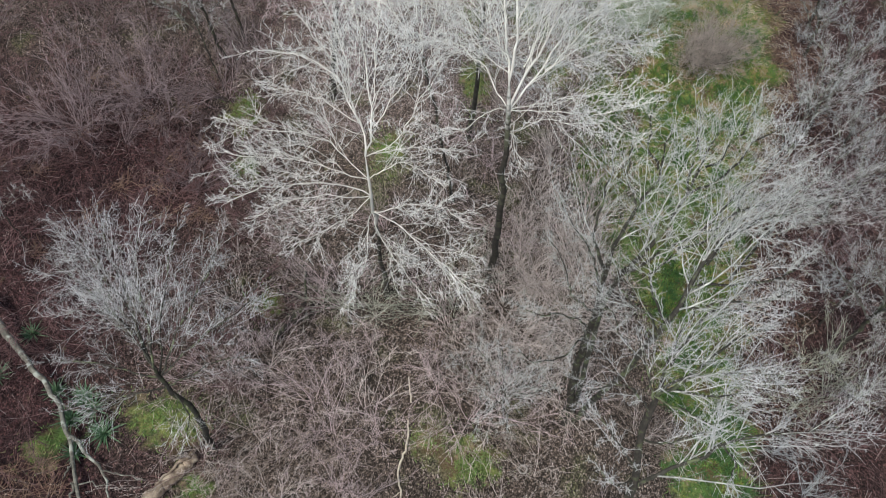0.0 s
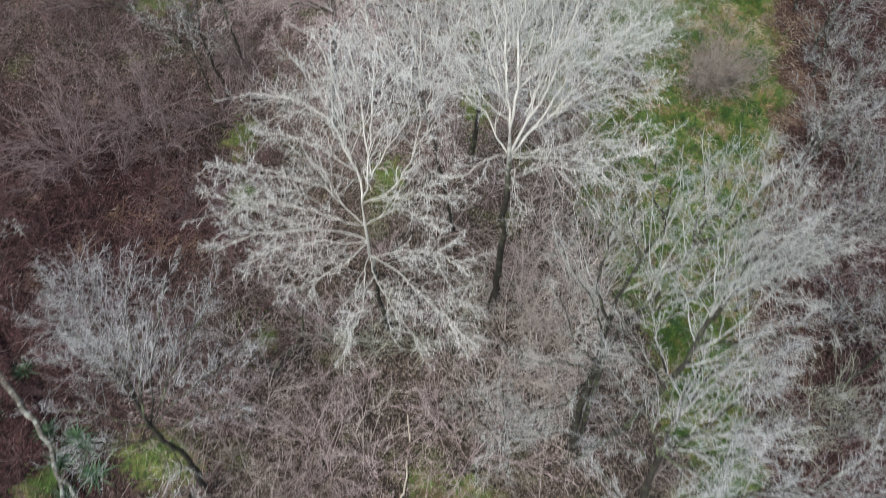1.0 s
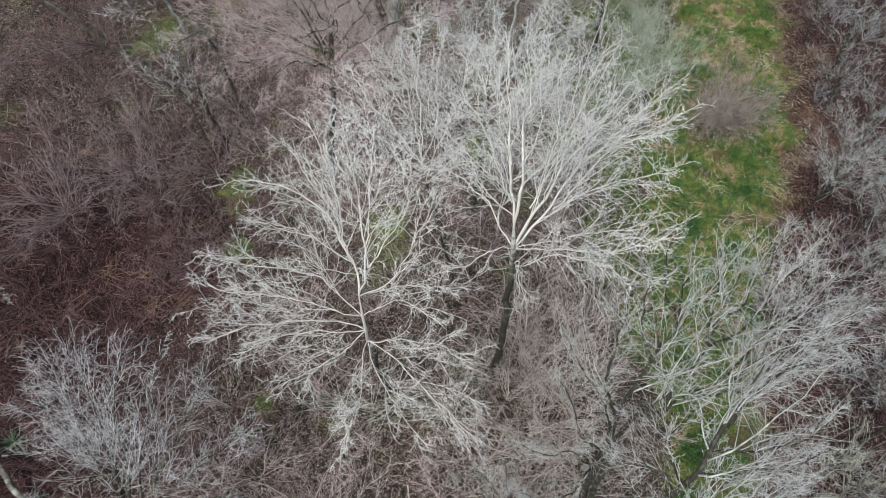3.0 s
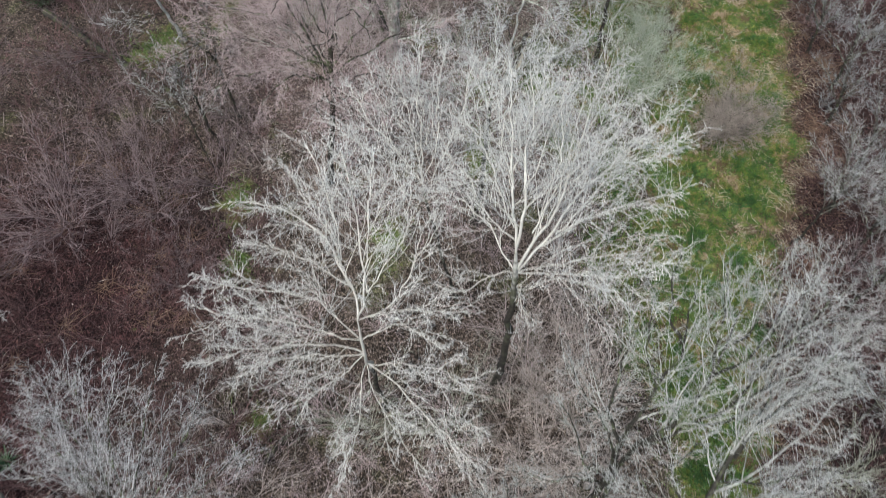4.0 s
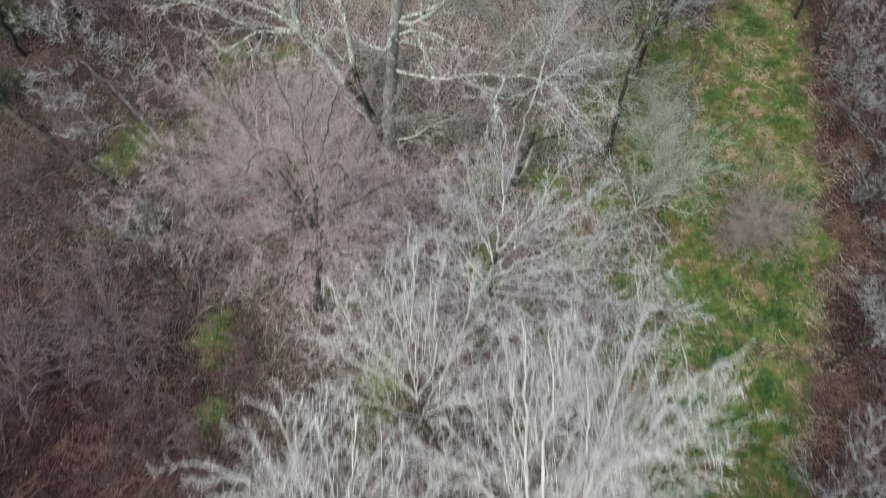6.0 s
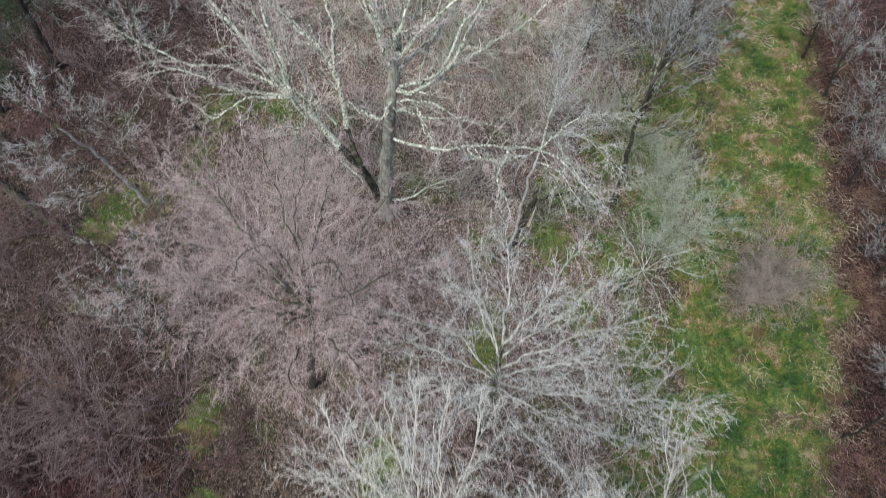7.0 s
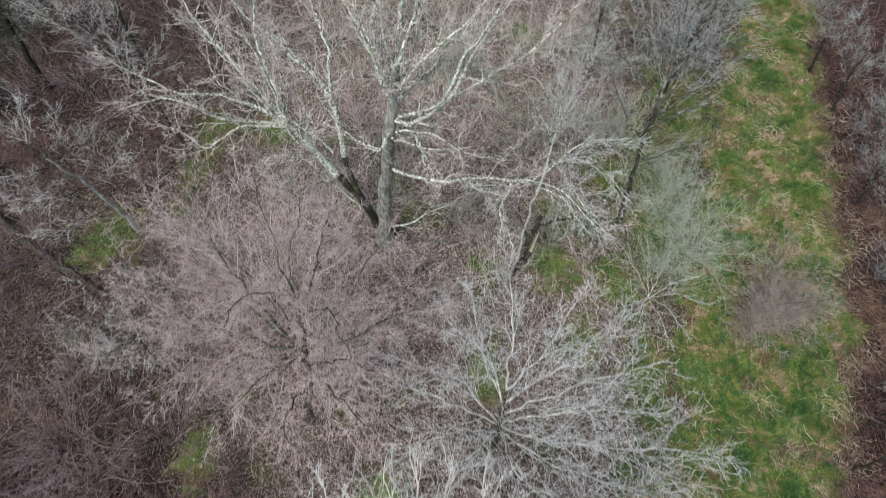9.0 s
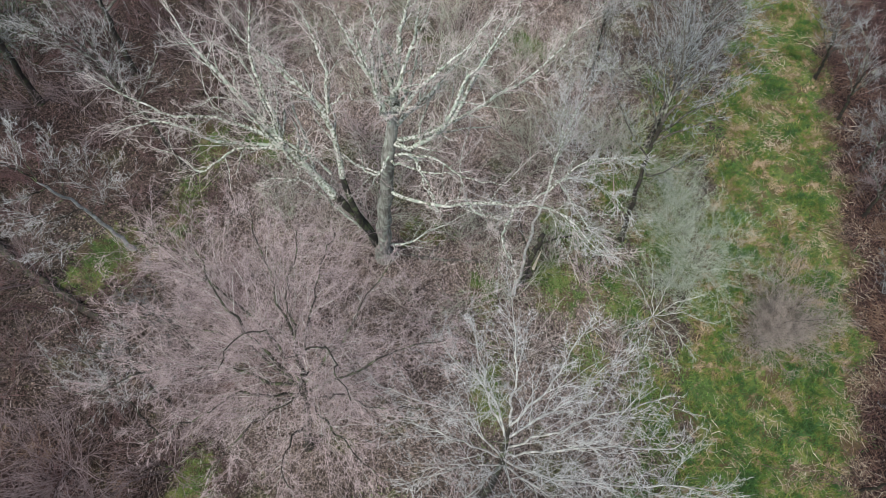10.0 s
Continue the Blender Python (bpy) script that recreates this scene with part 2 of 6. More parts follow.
def smooth_line(points, count, rng, wobble):
    """A bending line through the points, with small natural kinks."""
    p = np.array(points, float)
    q = np.vstack([2 * p[0] - p[1], p, 2 * p[-1] - p[-2]])
    seg = np.linalg.norm(np.diff(p, axis=0), axis=1)
    at = np.concatenate([[0], np.cumsum(seg)])
    out = []
    for s in np.linspace(0, at[-1], count):
        i = min(int(np.searchsorted(at, s, side="right")) - 1, len(p) - 2)
        t = (s - at[i]) / max(seg[i], 1e-6)
        a, b, c, d = q[i], q[i + 1], q[i + 2], q[i + 3]
        out.append(0.5 * (2 * b + (c - a) * t + (2 * a - 5 * b + 4 * c - d) * t * t + (3 * b - a - 3 * c + d) * t ** 3))
    out = np.array(out)
    kink = rng.normal(size=out.shape) * wobble
    kink[0] = kink[-1] = 0
    return out + kink


# ---------------------------------------------------------------- trees
class Kind:
    """How a sort of tree looks: its barks and how densely it branches."""

    def __init__(self, label, trunk, bark_, twig, per_metre=3.2, l1=0.34, l2=5, l3=4, len2=0.42, len3=0.5, rise=0.15, angle=0.75, gauge=1.0, wobble=0.035, slim=1.0, reach=0.96, kink=0.25, side=None):
        self.label, self.trunk, self.bark, self.twig = label, trunk, bark_, twig
        self.per_metre, self.l1, self.l2, self.l3, self.len2, self.len3 = per_metre, l1, l2, l3, len2, len3
        self.rise, self.angle, self.gauge, self.wobble, self.slim, self.reach, self.kink = rise, angle, gauge, wobble, slim, reach, kink
        self.side = side


WHITE = Kind("bare tree with bone-white limbs and a dark lower trunk", WHITE_TRUNK, PALE_BARK, PALE_TWIG, per_metre=5.4, l1=0.5, l2=6, l3=6, len2=0.6, len3=0.6, rise=0.06, angle=0.72, gauge=1.06, slim=0.34, reach=0.94, kink=0.18, wobble=0.06)
LICHEN = Kind("bare spreading tree with dark limbs and pale lichened twigs", DARK_BARK, MOSS_BARK, LICHEN_TWIG, per_metre=4.6, l1=0.46, l2=6, l3=7, len2=0.6, len3=0.62, rise=0.08, angle=0.66, slim=0.62, gauge=0.86, wobble=0.06, kink=0.17, side=HOAR_BARK)
GREY = Kind("bare grey tree with a fine fan of thin branches", DARK_BARK, GREY_BARK, GREY_TWIG, per_metre=3.8, l1=0.42, l2=6, l3=6, len2=0.52, len3=0.6, rise=0.08, angle=0.65, slim=0.65, gauge=0.9, wobble=0.05, kink=0.17)
PINK = Kind("bare wide-crowned tree with pinkish brown twigs and dark limbs", DARK_BARK, MOSS_BARK, PINK_TWIG, per_metre=8.0, l1=0.46, l2=8, l3=9, len2=0.52, len3=0.66, rise=0.05, angle=0.95, gauge=0.68, slim=0.56, wobble=0.11, kink=0.2, side=PATCHY_BARK)
SYCAMORE = Kind("large bare sycamore with mottled white and green bark", SYC_TRUNK, SYC_BARK, ROSE_TWIG, per_metre=3.5, l1=0.36, l2=7, l3=7, len2=0.55, len3=0.6, rise=0.08, angle=0.85, slim=0.86, reach=0.96, wobble=0.08, kink=0.24, gauge=1.0)
PALE = Kind("crooked bare tree with pale arching limbs", MOSS_BARK, SYC_BARK, HOAR_TWIG, per_metre=5.4, l1=0.44, l2=7, l3=6, len2=0.52, len3=0.6, rise=0.06, angle=0.8, slim=0.7, reach=0.95, kink=0.2, wobble=0.06, gauge=1.0)
BLUE = Kind("bare blue-grey tree beside the grassy trail", DARK_BARK, GREY_BARK, BLUE_TWIG, per_metre=4.6, l1=0.42, l2=5, l3=5, len2=0.5, len3=0.55, rise=0.12, angle=0.62, gauge=0.9, kink=0.16, wobble=0.05)
HOARY = Kind("crooked bare tree with frost-grey bark and wiry twigs", MOSS_BARK, HOAR_BARK, HOAR_TWIG, per_metre=5.2, l1=0.44, l2=7, l3=7, len2=0.52, len3=0.6, rise=0.06, angle=0.8, slim=0.55, wobble=0.08, kink=0.2, gauge=1.0)
MIST = Kind("bare tree with a dense fine crown of lavender-grey twigs", DARK_BARK, MOSS_BARK, MIST_TWIG, per_metre=5.0, l1=0.5, l2=7, l3=6, len2=0.55, len3=0.62, rise=0.08, angle=0.6, gauge=0.90, slim=0.62, wobble=0.05, kink=0.12, side=HOAR_BARK)
HAZE = Kind("bare tree with a hazy crown of fine grey twigs", DARK_BARK, MOSS_BARK, MIST_TWIG, per_metre=5.0, l1=0.5, l2=7, l3=6, len2=0.55, len3=0.66, rise=0.06, angle=0.62, gauge=0.74, slim=0.6, wobble=0.05, kink=0.12, side=GREY_BARK)
# branches much like BLUE; the corner's shade is put into its twig colour
SHADED = Kind("bare tree with the shade of the wood's corner painted into its colour", DARK_BARK, DARK_BARK, SHADED_TWIG, per_metre=4.6, l1=0.42, l2=5, l3=5, len2=0.5, len3=0.55, rise=0.12, angle=0.75, wobble=0.06)
STAR = Kind("low shrubby tree with pale radiating limbs", MOSS_BARK, HOAR_BARK, FERN_TWIG, per_metre=5.0, l1=0.4, l2=5, l3=5, len2=0.5, len3=0.55, rise=0.08, angle=0.6, gauge=0.9, slim=0.5, wobble=0.05, kink=0.2)
tree_count = 0


def start_tree(kind, trunk, r0, r1, label="", bark_=None):
    """A tree at the foot of its trunk, with the trunk as a part."""
    global tree_count
    tree_count += 1
    rng = np.random.default_rng(100 + tree_count)
    foot = np.array(trunk[0], float)
    foot[2] = float(ground_z(foot[0], foot[1])) - 0.05
    pts = [tuple(foot)] + [tuple(p) for p in trunk[1:]]
    root = new("bare_tree")
    root.location = foot
    tagged(root, label or kind.label, "tree", "bare trees of the wood")
    line = smooth_line(pts, 14, rng, 0.03)
    r0, r1 = r0 * kind.slim, r1 * kind.slim
    rad = np.linspace(r0, r1, 14)
    rad[0], rad[1] = r0 * 1.5, r0 * 1.1
    rad[-1] *= 0.4
    v, q = tubes(line[None] - foot, rad[None], 10)
    child("trunk", mesh_from("trunk", v, q, bark_ or kind.trunk), root)
    return {"root": root, "foot": foot, "line": line, "kind": kind, "rng": rng, "r1": r1}


def limb(tree, height, radius, *points):
    """A limb from the trunk at that height (or from the first point) through the points, with its branches and twigs."""
    kind, rng, foot = tree["kind"], tree["rng"], tree["foot"]
    if height is None:
        pts = list(points)
    else:
        line = tree["line"]
        i = int(np.argmin(np.abs(line[:, 2] - height)))
        pts = [tuple(line[i])] + list(points)
    radius *= kind.slim
    total = sum(math.dist(a, b) for a, b in zip(pts, pts[1:]))
    k = 16
    whole = smooth_line(pts, 3 * k, rng, 0.0)
    sway = np.cumsum(rng.normal(size=(3 * k, 3)), axis=0) * kind.wobble * 0.32
    sway -= np.linspace(0, 1, 3 * k)[:, None] * sway[-1] * 0.7
    whole = whole + sway - sway[0]
    line = whole[np.linspace(0, (3 * k - 1) * kind.reach, k).round().astype(int)][None] - foot
    rad = (radius + (0.010 - radius) * np.linspace(0, 1, k) ** 1.1)[None]
    g = kind.gauge
    n1 = max(4, int(round(total * kind.per_metre * 0.72)))
    l1 = kind.l1 * 1.18 * min(1.7, max(1.0, (3.2 / total) ** 0.6))
    p1, r1 = branch(rng, line, rad, n1, l1, kind.angle, 7, kind.rise * 0.7, kind.kink, 0.12, 0.5 * min(1, g), 0.0056 * g, floor=0.3)
    p2, r2 = branch(rng, p1, r1, kind.l2 + 2, kind.len2 * 0.95, 0.95, 4, kind.rise * 0.3, kind.kink * 1.3, 0.1, 0.5, 0.0042 * g, floor=0.25, bend=0.02)
    p3, r3 = branch(rng, p2, r2, kind.l3, kind.len3 * 1.1, 0.95, 2, 0.0, 0.1, 0.12, 0.7, 0.0036 * g, floor=0.3, bend=0.0)
    end, rend = branch(rng, line, rad, 3, 0.22, 0.35, 5, kind.rise, 0.16, 0.93, 0.9, 0.006 * g)
    cut = 4 if kind in (WHITE, SYCAMORE, HOARY) else 3
    stout, slight = tubes(line, rad, 7), tubes(p1[:, :cut + 1], r1[:, :cut + 1], 4)
    v, q = stout if kind.side else joined([stout, slight])
    ob = child("limb", mesh_from("limb", v, q, kind.bark), tree["root"])
    if kind.side:
        child("branchwork", mesh_from("branchwork", *slight, kind.side), ob, "pale lichened side branches", kind="stuff")
    low = tubes(p1[:, cut:], r1[:, cut:], 3)
    v, q = twiggy([low, tubes(p2, r2, 3), tubes(end, rend, 3)], [spikes(p3, r3)])
    child("crown", mesh_from("crown", v, q, kind.twig), ob, kind="stuff")


def stem(tree, r0, r1, *points):
    """A second stem of a tree, in the bark of its trunk."""
    k = tree["kind"]
    line = smooth_line(points, 12, tree["rng"], 0.02)[None] - tree["foot"]
    v, q = tubes(line, np.linspace(r0, r1, 12)[None] * k.slim, 9)
    child("stem", mesh_from("stem", v, q, MOSS_BARK), tree["root"], "dark mossy second stem")


def finish_tree(tree):
    return tree["root"]


def wild_tree(kind, x, y, height, reach, lean=(0, 0), limbs=9, seed=0, r0=0.12, label="", low=0.35):
    """A tree with limbs spread evenly round its trunk."""
    rng = np.random.default_rng(seed)
    z = float(ground_z(x, y))
    top = (x + lean[0], y + lean[1], z + height * 0.6)
    t = start_tree(kind, [(x, y, z), (x + lean[0] * 0.4, y + lean[1] * 0.4, z + height * 0.3), top], r0, r0 * 0.5, label)
    for i in range(limbs):
        a = i * 2.4 + rng.random() * 0.8
        h = low + (0.6 - low) * (i + 0.5) / limbs
        up = 0.6 + 0.4 * (i + 1) / limbs
        out = reach * (1.05 - 0.55 * i / limbs) * (0.8 + 0.4 * rng.random())
        c, s = math.cos(a), math.sin(a)
        bx, by = x + lean[0] * h / 0.6, y + lean[1] * h / 0.6
        zt = z + height * up * (0.85 + 0.3 * rng.random())
        limb(t, z + height * h, r0 * 0.42,
             (bx + c * out * 0.45, by + s * out * 0.45, z + height * h + (zt - z - height * h) * 0.6),
             (bx + c * out + lean[0] * 0.5, by + s * out + lean[1] * 0.5, zt))
    return finish_tree(t)


# ---------------------------------------------------------------- ground
def patch(x, y, cx, cy, rx, ry):
    return np.clip(1.4 - 1.1 * np.hypot((x - cx) / rx, (y - cy) / ry), 0, 1)


GREEN_SPOTS = ((4.4, 31.0, 1.5, 1.0), (9.2, 12.2, 1.5, 2.2), (-12.6, 27.3, 1.5, 1.4), (-8.1, 19.4, 0.8, 1.2), (-7.6, 16.4, 0.7, 1.0), (-2.4, 18.5, 0.9, 1.4), (1.0, 6.2, 1.0, 1.0), (-0.1, 6.8, 0.7, 0.8),
               (-8.2, 6.8, 1.3, 0.9), (-11.1, 5.7, 0.9, 0.7), (-6.9, 4.8, 0.7, 0.6), (-1.5, 29.7, 1.1, 0.8), (0.8, 27.0, 0.7, 1.6), (1.2, 23.2, 0.8, 2.2),
               (3.7, 28.2, 1.4, 1.8), (8.8, 35.0, 2.2, 3.6), (10.8, 39.0, 2.2, 3.0), (4.6, 30.6, 1.2, 1.4), (6.5, 33.5, 1.2, 1.6), (-8.2, 33.2, 1.4, 1.2), (4.8, 25.0, 1.0, 1.6), (7.4, 15.8, 1.0, 2.0), (-7.6, 6.5, 1.0, 0.8), (1.6, 6.4, 0.8, 0.9), (2.9, 41.5, 1.3, 1.2), (-8.1, 19.9, 0.6, 0.8), (-10.6, 29.6, 0.8, 2.0), (6.7, 19.0, 1.5, 2.5), (7.2, 23.5, 1.4, 2.5),
               (-5.8, 10.9, 0.6, 0.8), (8.5, 31.0, 2.0, 2.6), (-13.2, 26.2, 1.0, 0.8), (6.5, 28.0, 1.6, 1.6), (-10.3, 33.0, 1.0, 1.8))


OPEN_SPOTS = ((-0.8, 8.4, 0.8), (-0.8, 7.0, 0.7), (-0.9, 5.8, 0.7), (-0.9, 4.7, 0.6), (-7.5, 5.0, 0.8), (-9.7, 6.2, 0.7), (-10.8, 6.8, 0.8), (-11.5, 7.4, 0.7), (-10.2, 5.2, 0.7), (-12.7, 9.0, 0.6),
              (2.3, 9.3, 0.6), (5.1, 10.1, 0.6), (2.9, 6.2, 0.4), (-15.0, 26.2, 0.8), (-13.2, 25.2, 0.7), (-17.0, 27.4, 0.8), (-4.8, 10.4, 0.6), (-0.6, 28.4, 0.6), (-1.8, 28.4, 0.6), (0.8, 28.4, 0.6))


def open_ground(x, y):
    """Where nothing tall grows over what lies on the ground."""
    return np.max([np.hypot(x - cx, y - cy) < r for cx, cy, r in OPEN_SPOTS], axis=0)


def grassiness(x, y):
    """How grassy the ground is: the trail and the moss-green spots."""
    l, r = np.interp(y, TRAIL_Y, TRAIL_L), np.interp(y, TRAIL_Y, TRAIL_R)
    w = 0.35 * np.sin(1.7 * y) + 0.25 * np.sin(3.1 * y + 1)
    g = np.clip((x - l - w) / 1.0 + 0.5, 0, 1) * np.clip((r + w - x) / 0.8 + 0.5, 0, 1)
    for cx, cy, rx, ry in GREEN_SPOTS:
        g = np.maximum(g, 0.75 * patch(x, y, cx, cy, rx, ry))
    return g


def redness(x, y):
    """Where the litter is reddish: the thicket up the slope, and the bracken along the trail's far edge."""
    a = np.clip((-6.5 - x + 0.8 * np.sin(0.5 * y)) / 4, 0, 1) * np.clip((23.5 - y) / 6, 0, 1)
    b = np.clip((x - np.interp(y, TRAIL_Y, TRAIL_R) + 0.2) / 0.8, 0, 1) * np.clip((np.interp(y, TRAIL_Y, TRAIL_R) + 7.5 - x) / 2, 0, 1)
    c = np.clip((y - 28 + 0.6 * np.sin(x)) / 3, 0, 1) * np.clip((-11.5 - x) / 3, 0, 1)
    return np.maximum(np.maximum(a, 0.85 * b), 0.55 * c)


def rosiness(x, y):
    """Where the litter is paler and pinkish: under the wide tree and the sycamore."""
    return np.clip((y - 18) / 5, 0, 1) * np.clip((x + 10) / 3, 0, 1) * np.clip((9 - x) / 3, 0, 1)


def mixed(nt, fac, a, b):
    m = nt.nodes.new("ShaderNodeMix")
    m.data_type = "RGBA"
    for socket, value in ((m.inputs["Factor"], fac), (m.inputs["A"], a), (m.inputs["B"], b)):
        if isinstance(value, tuple):
            socket.default_value = (*value, 1)
        elif isinstance(value, float):
            socket.default_value = value
        else:
            nt.links.new(value, socket)
    return m.outputs["Result"]


def noise_mask(nt, vec, scale, low, high, detail=5):
    n = nt.nodes.new("ShaderNodeTexNoise")
    n.inputs["Scale"].default_value = scale
    n.inputs["Detail"].default_value = detail
    nt.links.new(vec, n.inputs["Vector"])
    r = nt.nodes.new("ShaderNodeMapRange")
    r.inputs["From Min"].default_value, r.inputs["From Max"].default_value = low, high
    nt.links.new(n.outputs["Fac"], r.inputs["Value"])
    return r.outputs["Result"]


def forest_floor():
    mat = bpy.data.materials.new("forest_floor")
    mat.use_nodes = True
    nt = mat.node_tree
    b = nt.nodes["Principled BSDF"]
    b.inputs["Roughness"].default_value = 0.95
    b.inputs["Specular IOR Level"].default_value = 0.2
    vec = nt.nodes.new("ShaderNodeTexCoord").outputs["Object"]
    grass = nt.nodes.new("ShaderNodeAttribute")
    grass.attribute_name = "grass"
    red = nt.nodes.new("ShaderNodeAttribute")
    red.attribute_name = "red"
    brown = mixed(nt, noise_mask(nt, vec, 0.7, 0.35, 0.65), (0.042, 0.032, 0.027), (0.085, 0.065, 0.055))
    brown = mixed(nt, noise_mask(nt, vec, 9.0, 0.45, 0.7), brown, (0.14, 0.11, 0.094))
    brown = mixed(nt, noise_mask(nt, vec, 3.2, 0.5, 0.75), brown, (0.030, 0.025, 0.021))
    rust = mixed(nt, noise_mask(nt, vec, 1.1, 0.35, 0.65), (0.018, 0.0092, 0.0103), (0.047, 0.0225, 0.024))
    rust = mixed(nt, noise_mask(nt, vec, 8.0, 0.5, 0.75), rust, (0.09, 0.046, 0.045))
    rose = nt.nodes.new("ShaderNodeAttribute")
    rose.attribute_name = "rose"
    pale = mixed(nt, noise_mask(nt, vec, 1.0, 0.35, 0.65), (0.100, 0.076, 0.069), (0.215, 0.165, 0.150))
    pale = mixed(nt, noise_mask(nt, vec, 8.0, 0.48, 0.72), pale, (0.26, 0.21, 0.19))
    base = mixed(nt, rose.outputs["Fac"], brown, pale)
    base = mixed(nt, noise_mask(nt, vec, 0.5, 0.57, 0.68), base, (0.100, 0.100, 0.056))
    # single pale leaves
    vor = nt.nodes.new("ShaderNodeTexVoronoi")
    vor.inputs["Scale"].default_value = 11
    nt.links.new(vec, vor.inputs["Vector"])
    sep = nt.nodes.new("ShaderNodeSeparateColor")
    nt.links.new(vor.outputs["Color"], sep.inputs["Color"])
    pick = nt.nodes.new("ShaderNodeMath")
    pick.operation = "GREATER_THAN"
    pick.inputs[1].default_value = 0.8
    nt.links.new(sep.outputs["Red"], pick.inputs[0])
    near = nt.nodes.new("ShaderNodeMath")
    near.operation = "LESS_THAN"
    near.inputs[1].default_value = 0.35
    nt.links.new(vor.outputs["Distance"], near.inputs[0])
    both = nt.nodes.new("ShaderNodeMath")
    both.operation = "MULTIPLY"
    nt.links.new(pick.outputs[0], both.inputs[0])
    nt.links.new(near.outputs[0], both.inputs[1])
    base = mixed(nt, both.outputs[0], base, (0.19, 0.15, 0.13))
    base = mixed(nt, red.outputs["Fac"], base, rust)
    # the litter is made of small overlapping leaves, each of a tone of its own
    for size, low, high in ((26, 0.42, 2.7), (11.5, 0.7, 1.4)):
        cell = nt.nodes.new("ShaderNodeTexVoronoi")
        cell.inputs["Scale"].default_value = size
        nt.links.new(vec, cell.inputs["Vector"])
        tone = nt.nodes.new("ShaderNodeSeparateColor")
        nt.links.new(cell.outputs["Color"], tone.inputs["Color"])
        power = nt.nodes.new("ShaderNodeMath")
        power.operation = "POWER"
        power.inputs[1].default_value = 2.4
        nt.links.new(tone.outputs["Green"], power.inputs[0])
        span = nt.nodes.new("ShaderNodeMapRange")
        span.inputs["To Min"].default_value, span.inputs["To Max"].default_value = low, high
        nt.links.new(power.outputs[0], span.inputs["Value"])
        times = nt.nodes.new("ShaderNodeMix")
        times.data_type, times.blend_type = "RGBA", "MULTIPLY"
        times.inputs["Factor"].default_value = 1.0
        nt.links.new(base, times.inputs["A"])
        nt.links.new(span.outputs["Result"], times.inputs["B"])
        base = times.outputs["Result"]
    # grass and moss, broken up at its edges
    green = mixed(nt, noise_mask(nt, vec, 0.55, 0.44, 0.56), (0.085, 0.140, 0.040), (0.190, 0.205, 0.070))
    green = mixed(nt, noise_mask(nt, vec, 5.0, 0.42, 0.62), green, (0.055, 0.085, 0.028))
    green = mixed(nt, noise_mask(nt, vec, 1.0, 0.49, 0.57), green, (0.105, 0.078, 0.045))
    green = mixed(nt, noise_mask(nt, vec, 1.9, 0.58, 0.66), green, (0.26, 0.20, 0.13))
    edge = nt.nodes.new("ShaderNodeMath")
    edge.operation = "ADD"
    nt.links.new(grass.outputs["Fac"], edge.inputs[0])
    sub = nt.nodes.new("ShaderNodeMath")
    sub.operation = "MULTIPLY_ADD"
    sub.inputs[1].default_value, sub.inputs[2].default_value = 0.9, -0.45
    nt.links.new(noise_mask(nt, vec, 2.2, 0.25, 0.75), sub.inputs[0])
    nt.links.new(sub.outputs[0], edge.inputs[1])
    sharp = nt.nodes.new("ShaderNodeMapRange")
    sharp.inputs["From Min"].default_value, sharp.inputs["From Max"].default_value = 0.3, 0.65
    nt.links.new(edge.outputs[0], sharp.inputs["Value"])
    base = mixed(nt, sharp.outputs["Result"], base, green)
    nt.links.new(base, b.inputs["Base Color"])
    bump = nt.nodes.new("ShaderNodeBump")
    bump.inputs["Strength"].default_value = 0.9
    bump.inputs["Distance"].default_value = 0.06
    n = nt.nodes.new("ShaderNodeTexNoise")
    n.inputs["Scale"].default_value = 12
    n.inputs["Detail"].default_value = 8
    nt.links.new(vec, n.inputs["Vector"])
    nt.links.new(n.outputs["Fac"], bump.inputs["Height"])
    nt.links.new(bump.outputs["Normal"], b.inputs["Normal"])
    return mat


def build_ground():
    far = [-2000, -1000, -500, -250, -120, -80, -60, -45, -36, -30, -26]
    xs = np.array(far + list(np.arange(-24, 27, 0.3)) + [28, 31, 36, 45, 60, 80, 120, 250, 500, 1000, 2000])
    ys = np.array([-2000, -1000, -500, -250, -120, -80, -50, -30, -20, -12, -6, -3] + list(np.arange(0, 55, 0.3)) + [57, 61, 68, 80, 100, 140, 250, 500, 1000, 2000])
    gx, gy = np.meshgrid(xs, ys)
    gz = ground_z(gx, gy)
    v = np.stack([gx, gy, gz], -1).reshape(-1, 3)
    nx, ny = len(xs), len(ys)
    i = (np.arange(ny - 1)[:, None] * nx + np.arange(nx - 1)[None]).reshape(-1)
    q = np.stack([i, i + 1, i + nx + 1, i + nx], -1)
    me = mesh_from("ground", v, q, forest_floor())
    for name, f in (("grass", grassiness), ("red", redness), ("rose", rosiness)):
        at = me.attributes.new(name, "FLOAT", "POINT")
        at.data.foreach_set("value", f(v[:, 0], v[:, 1]).astype(np.float32))
    tagged(new("ground", me), "sloping woodland floor of brown leaf litter with a grassy trail", "ground", kind="structure")


build_ground()

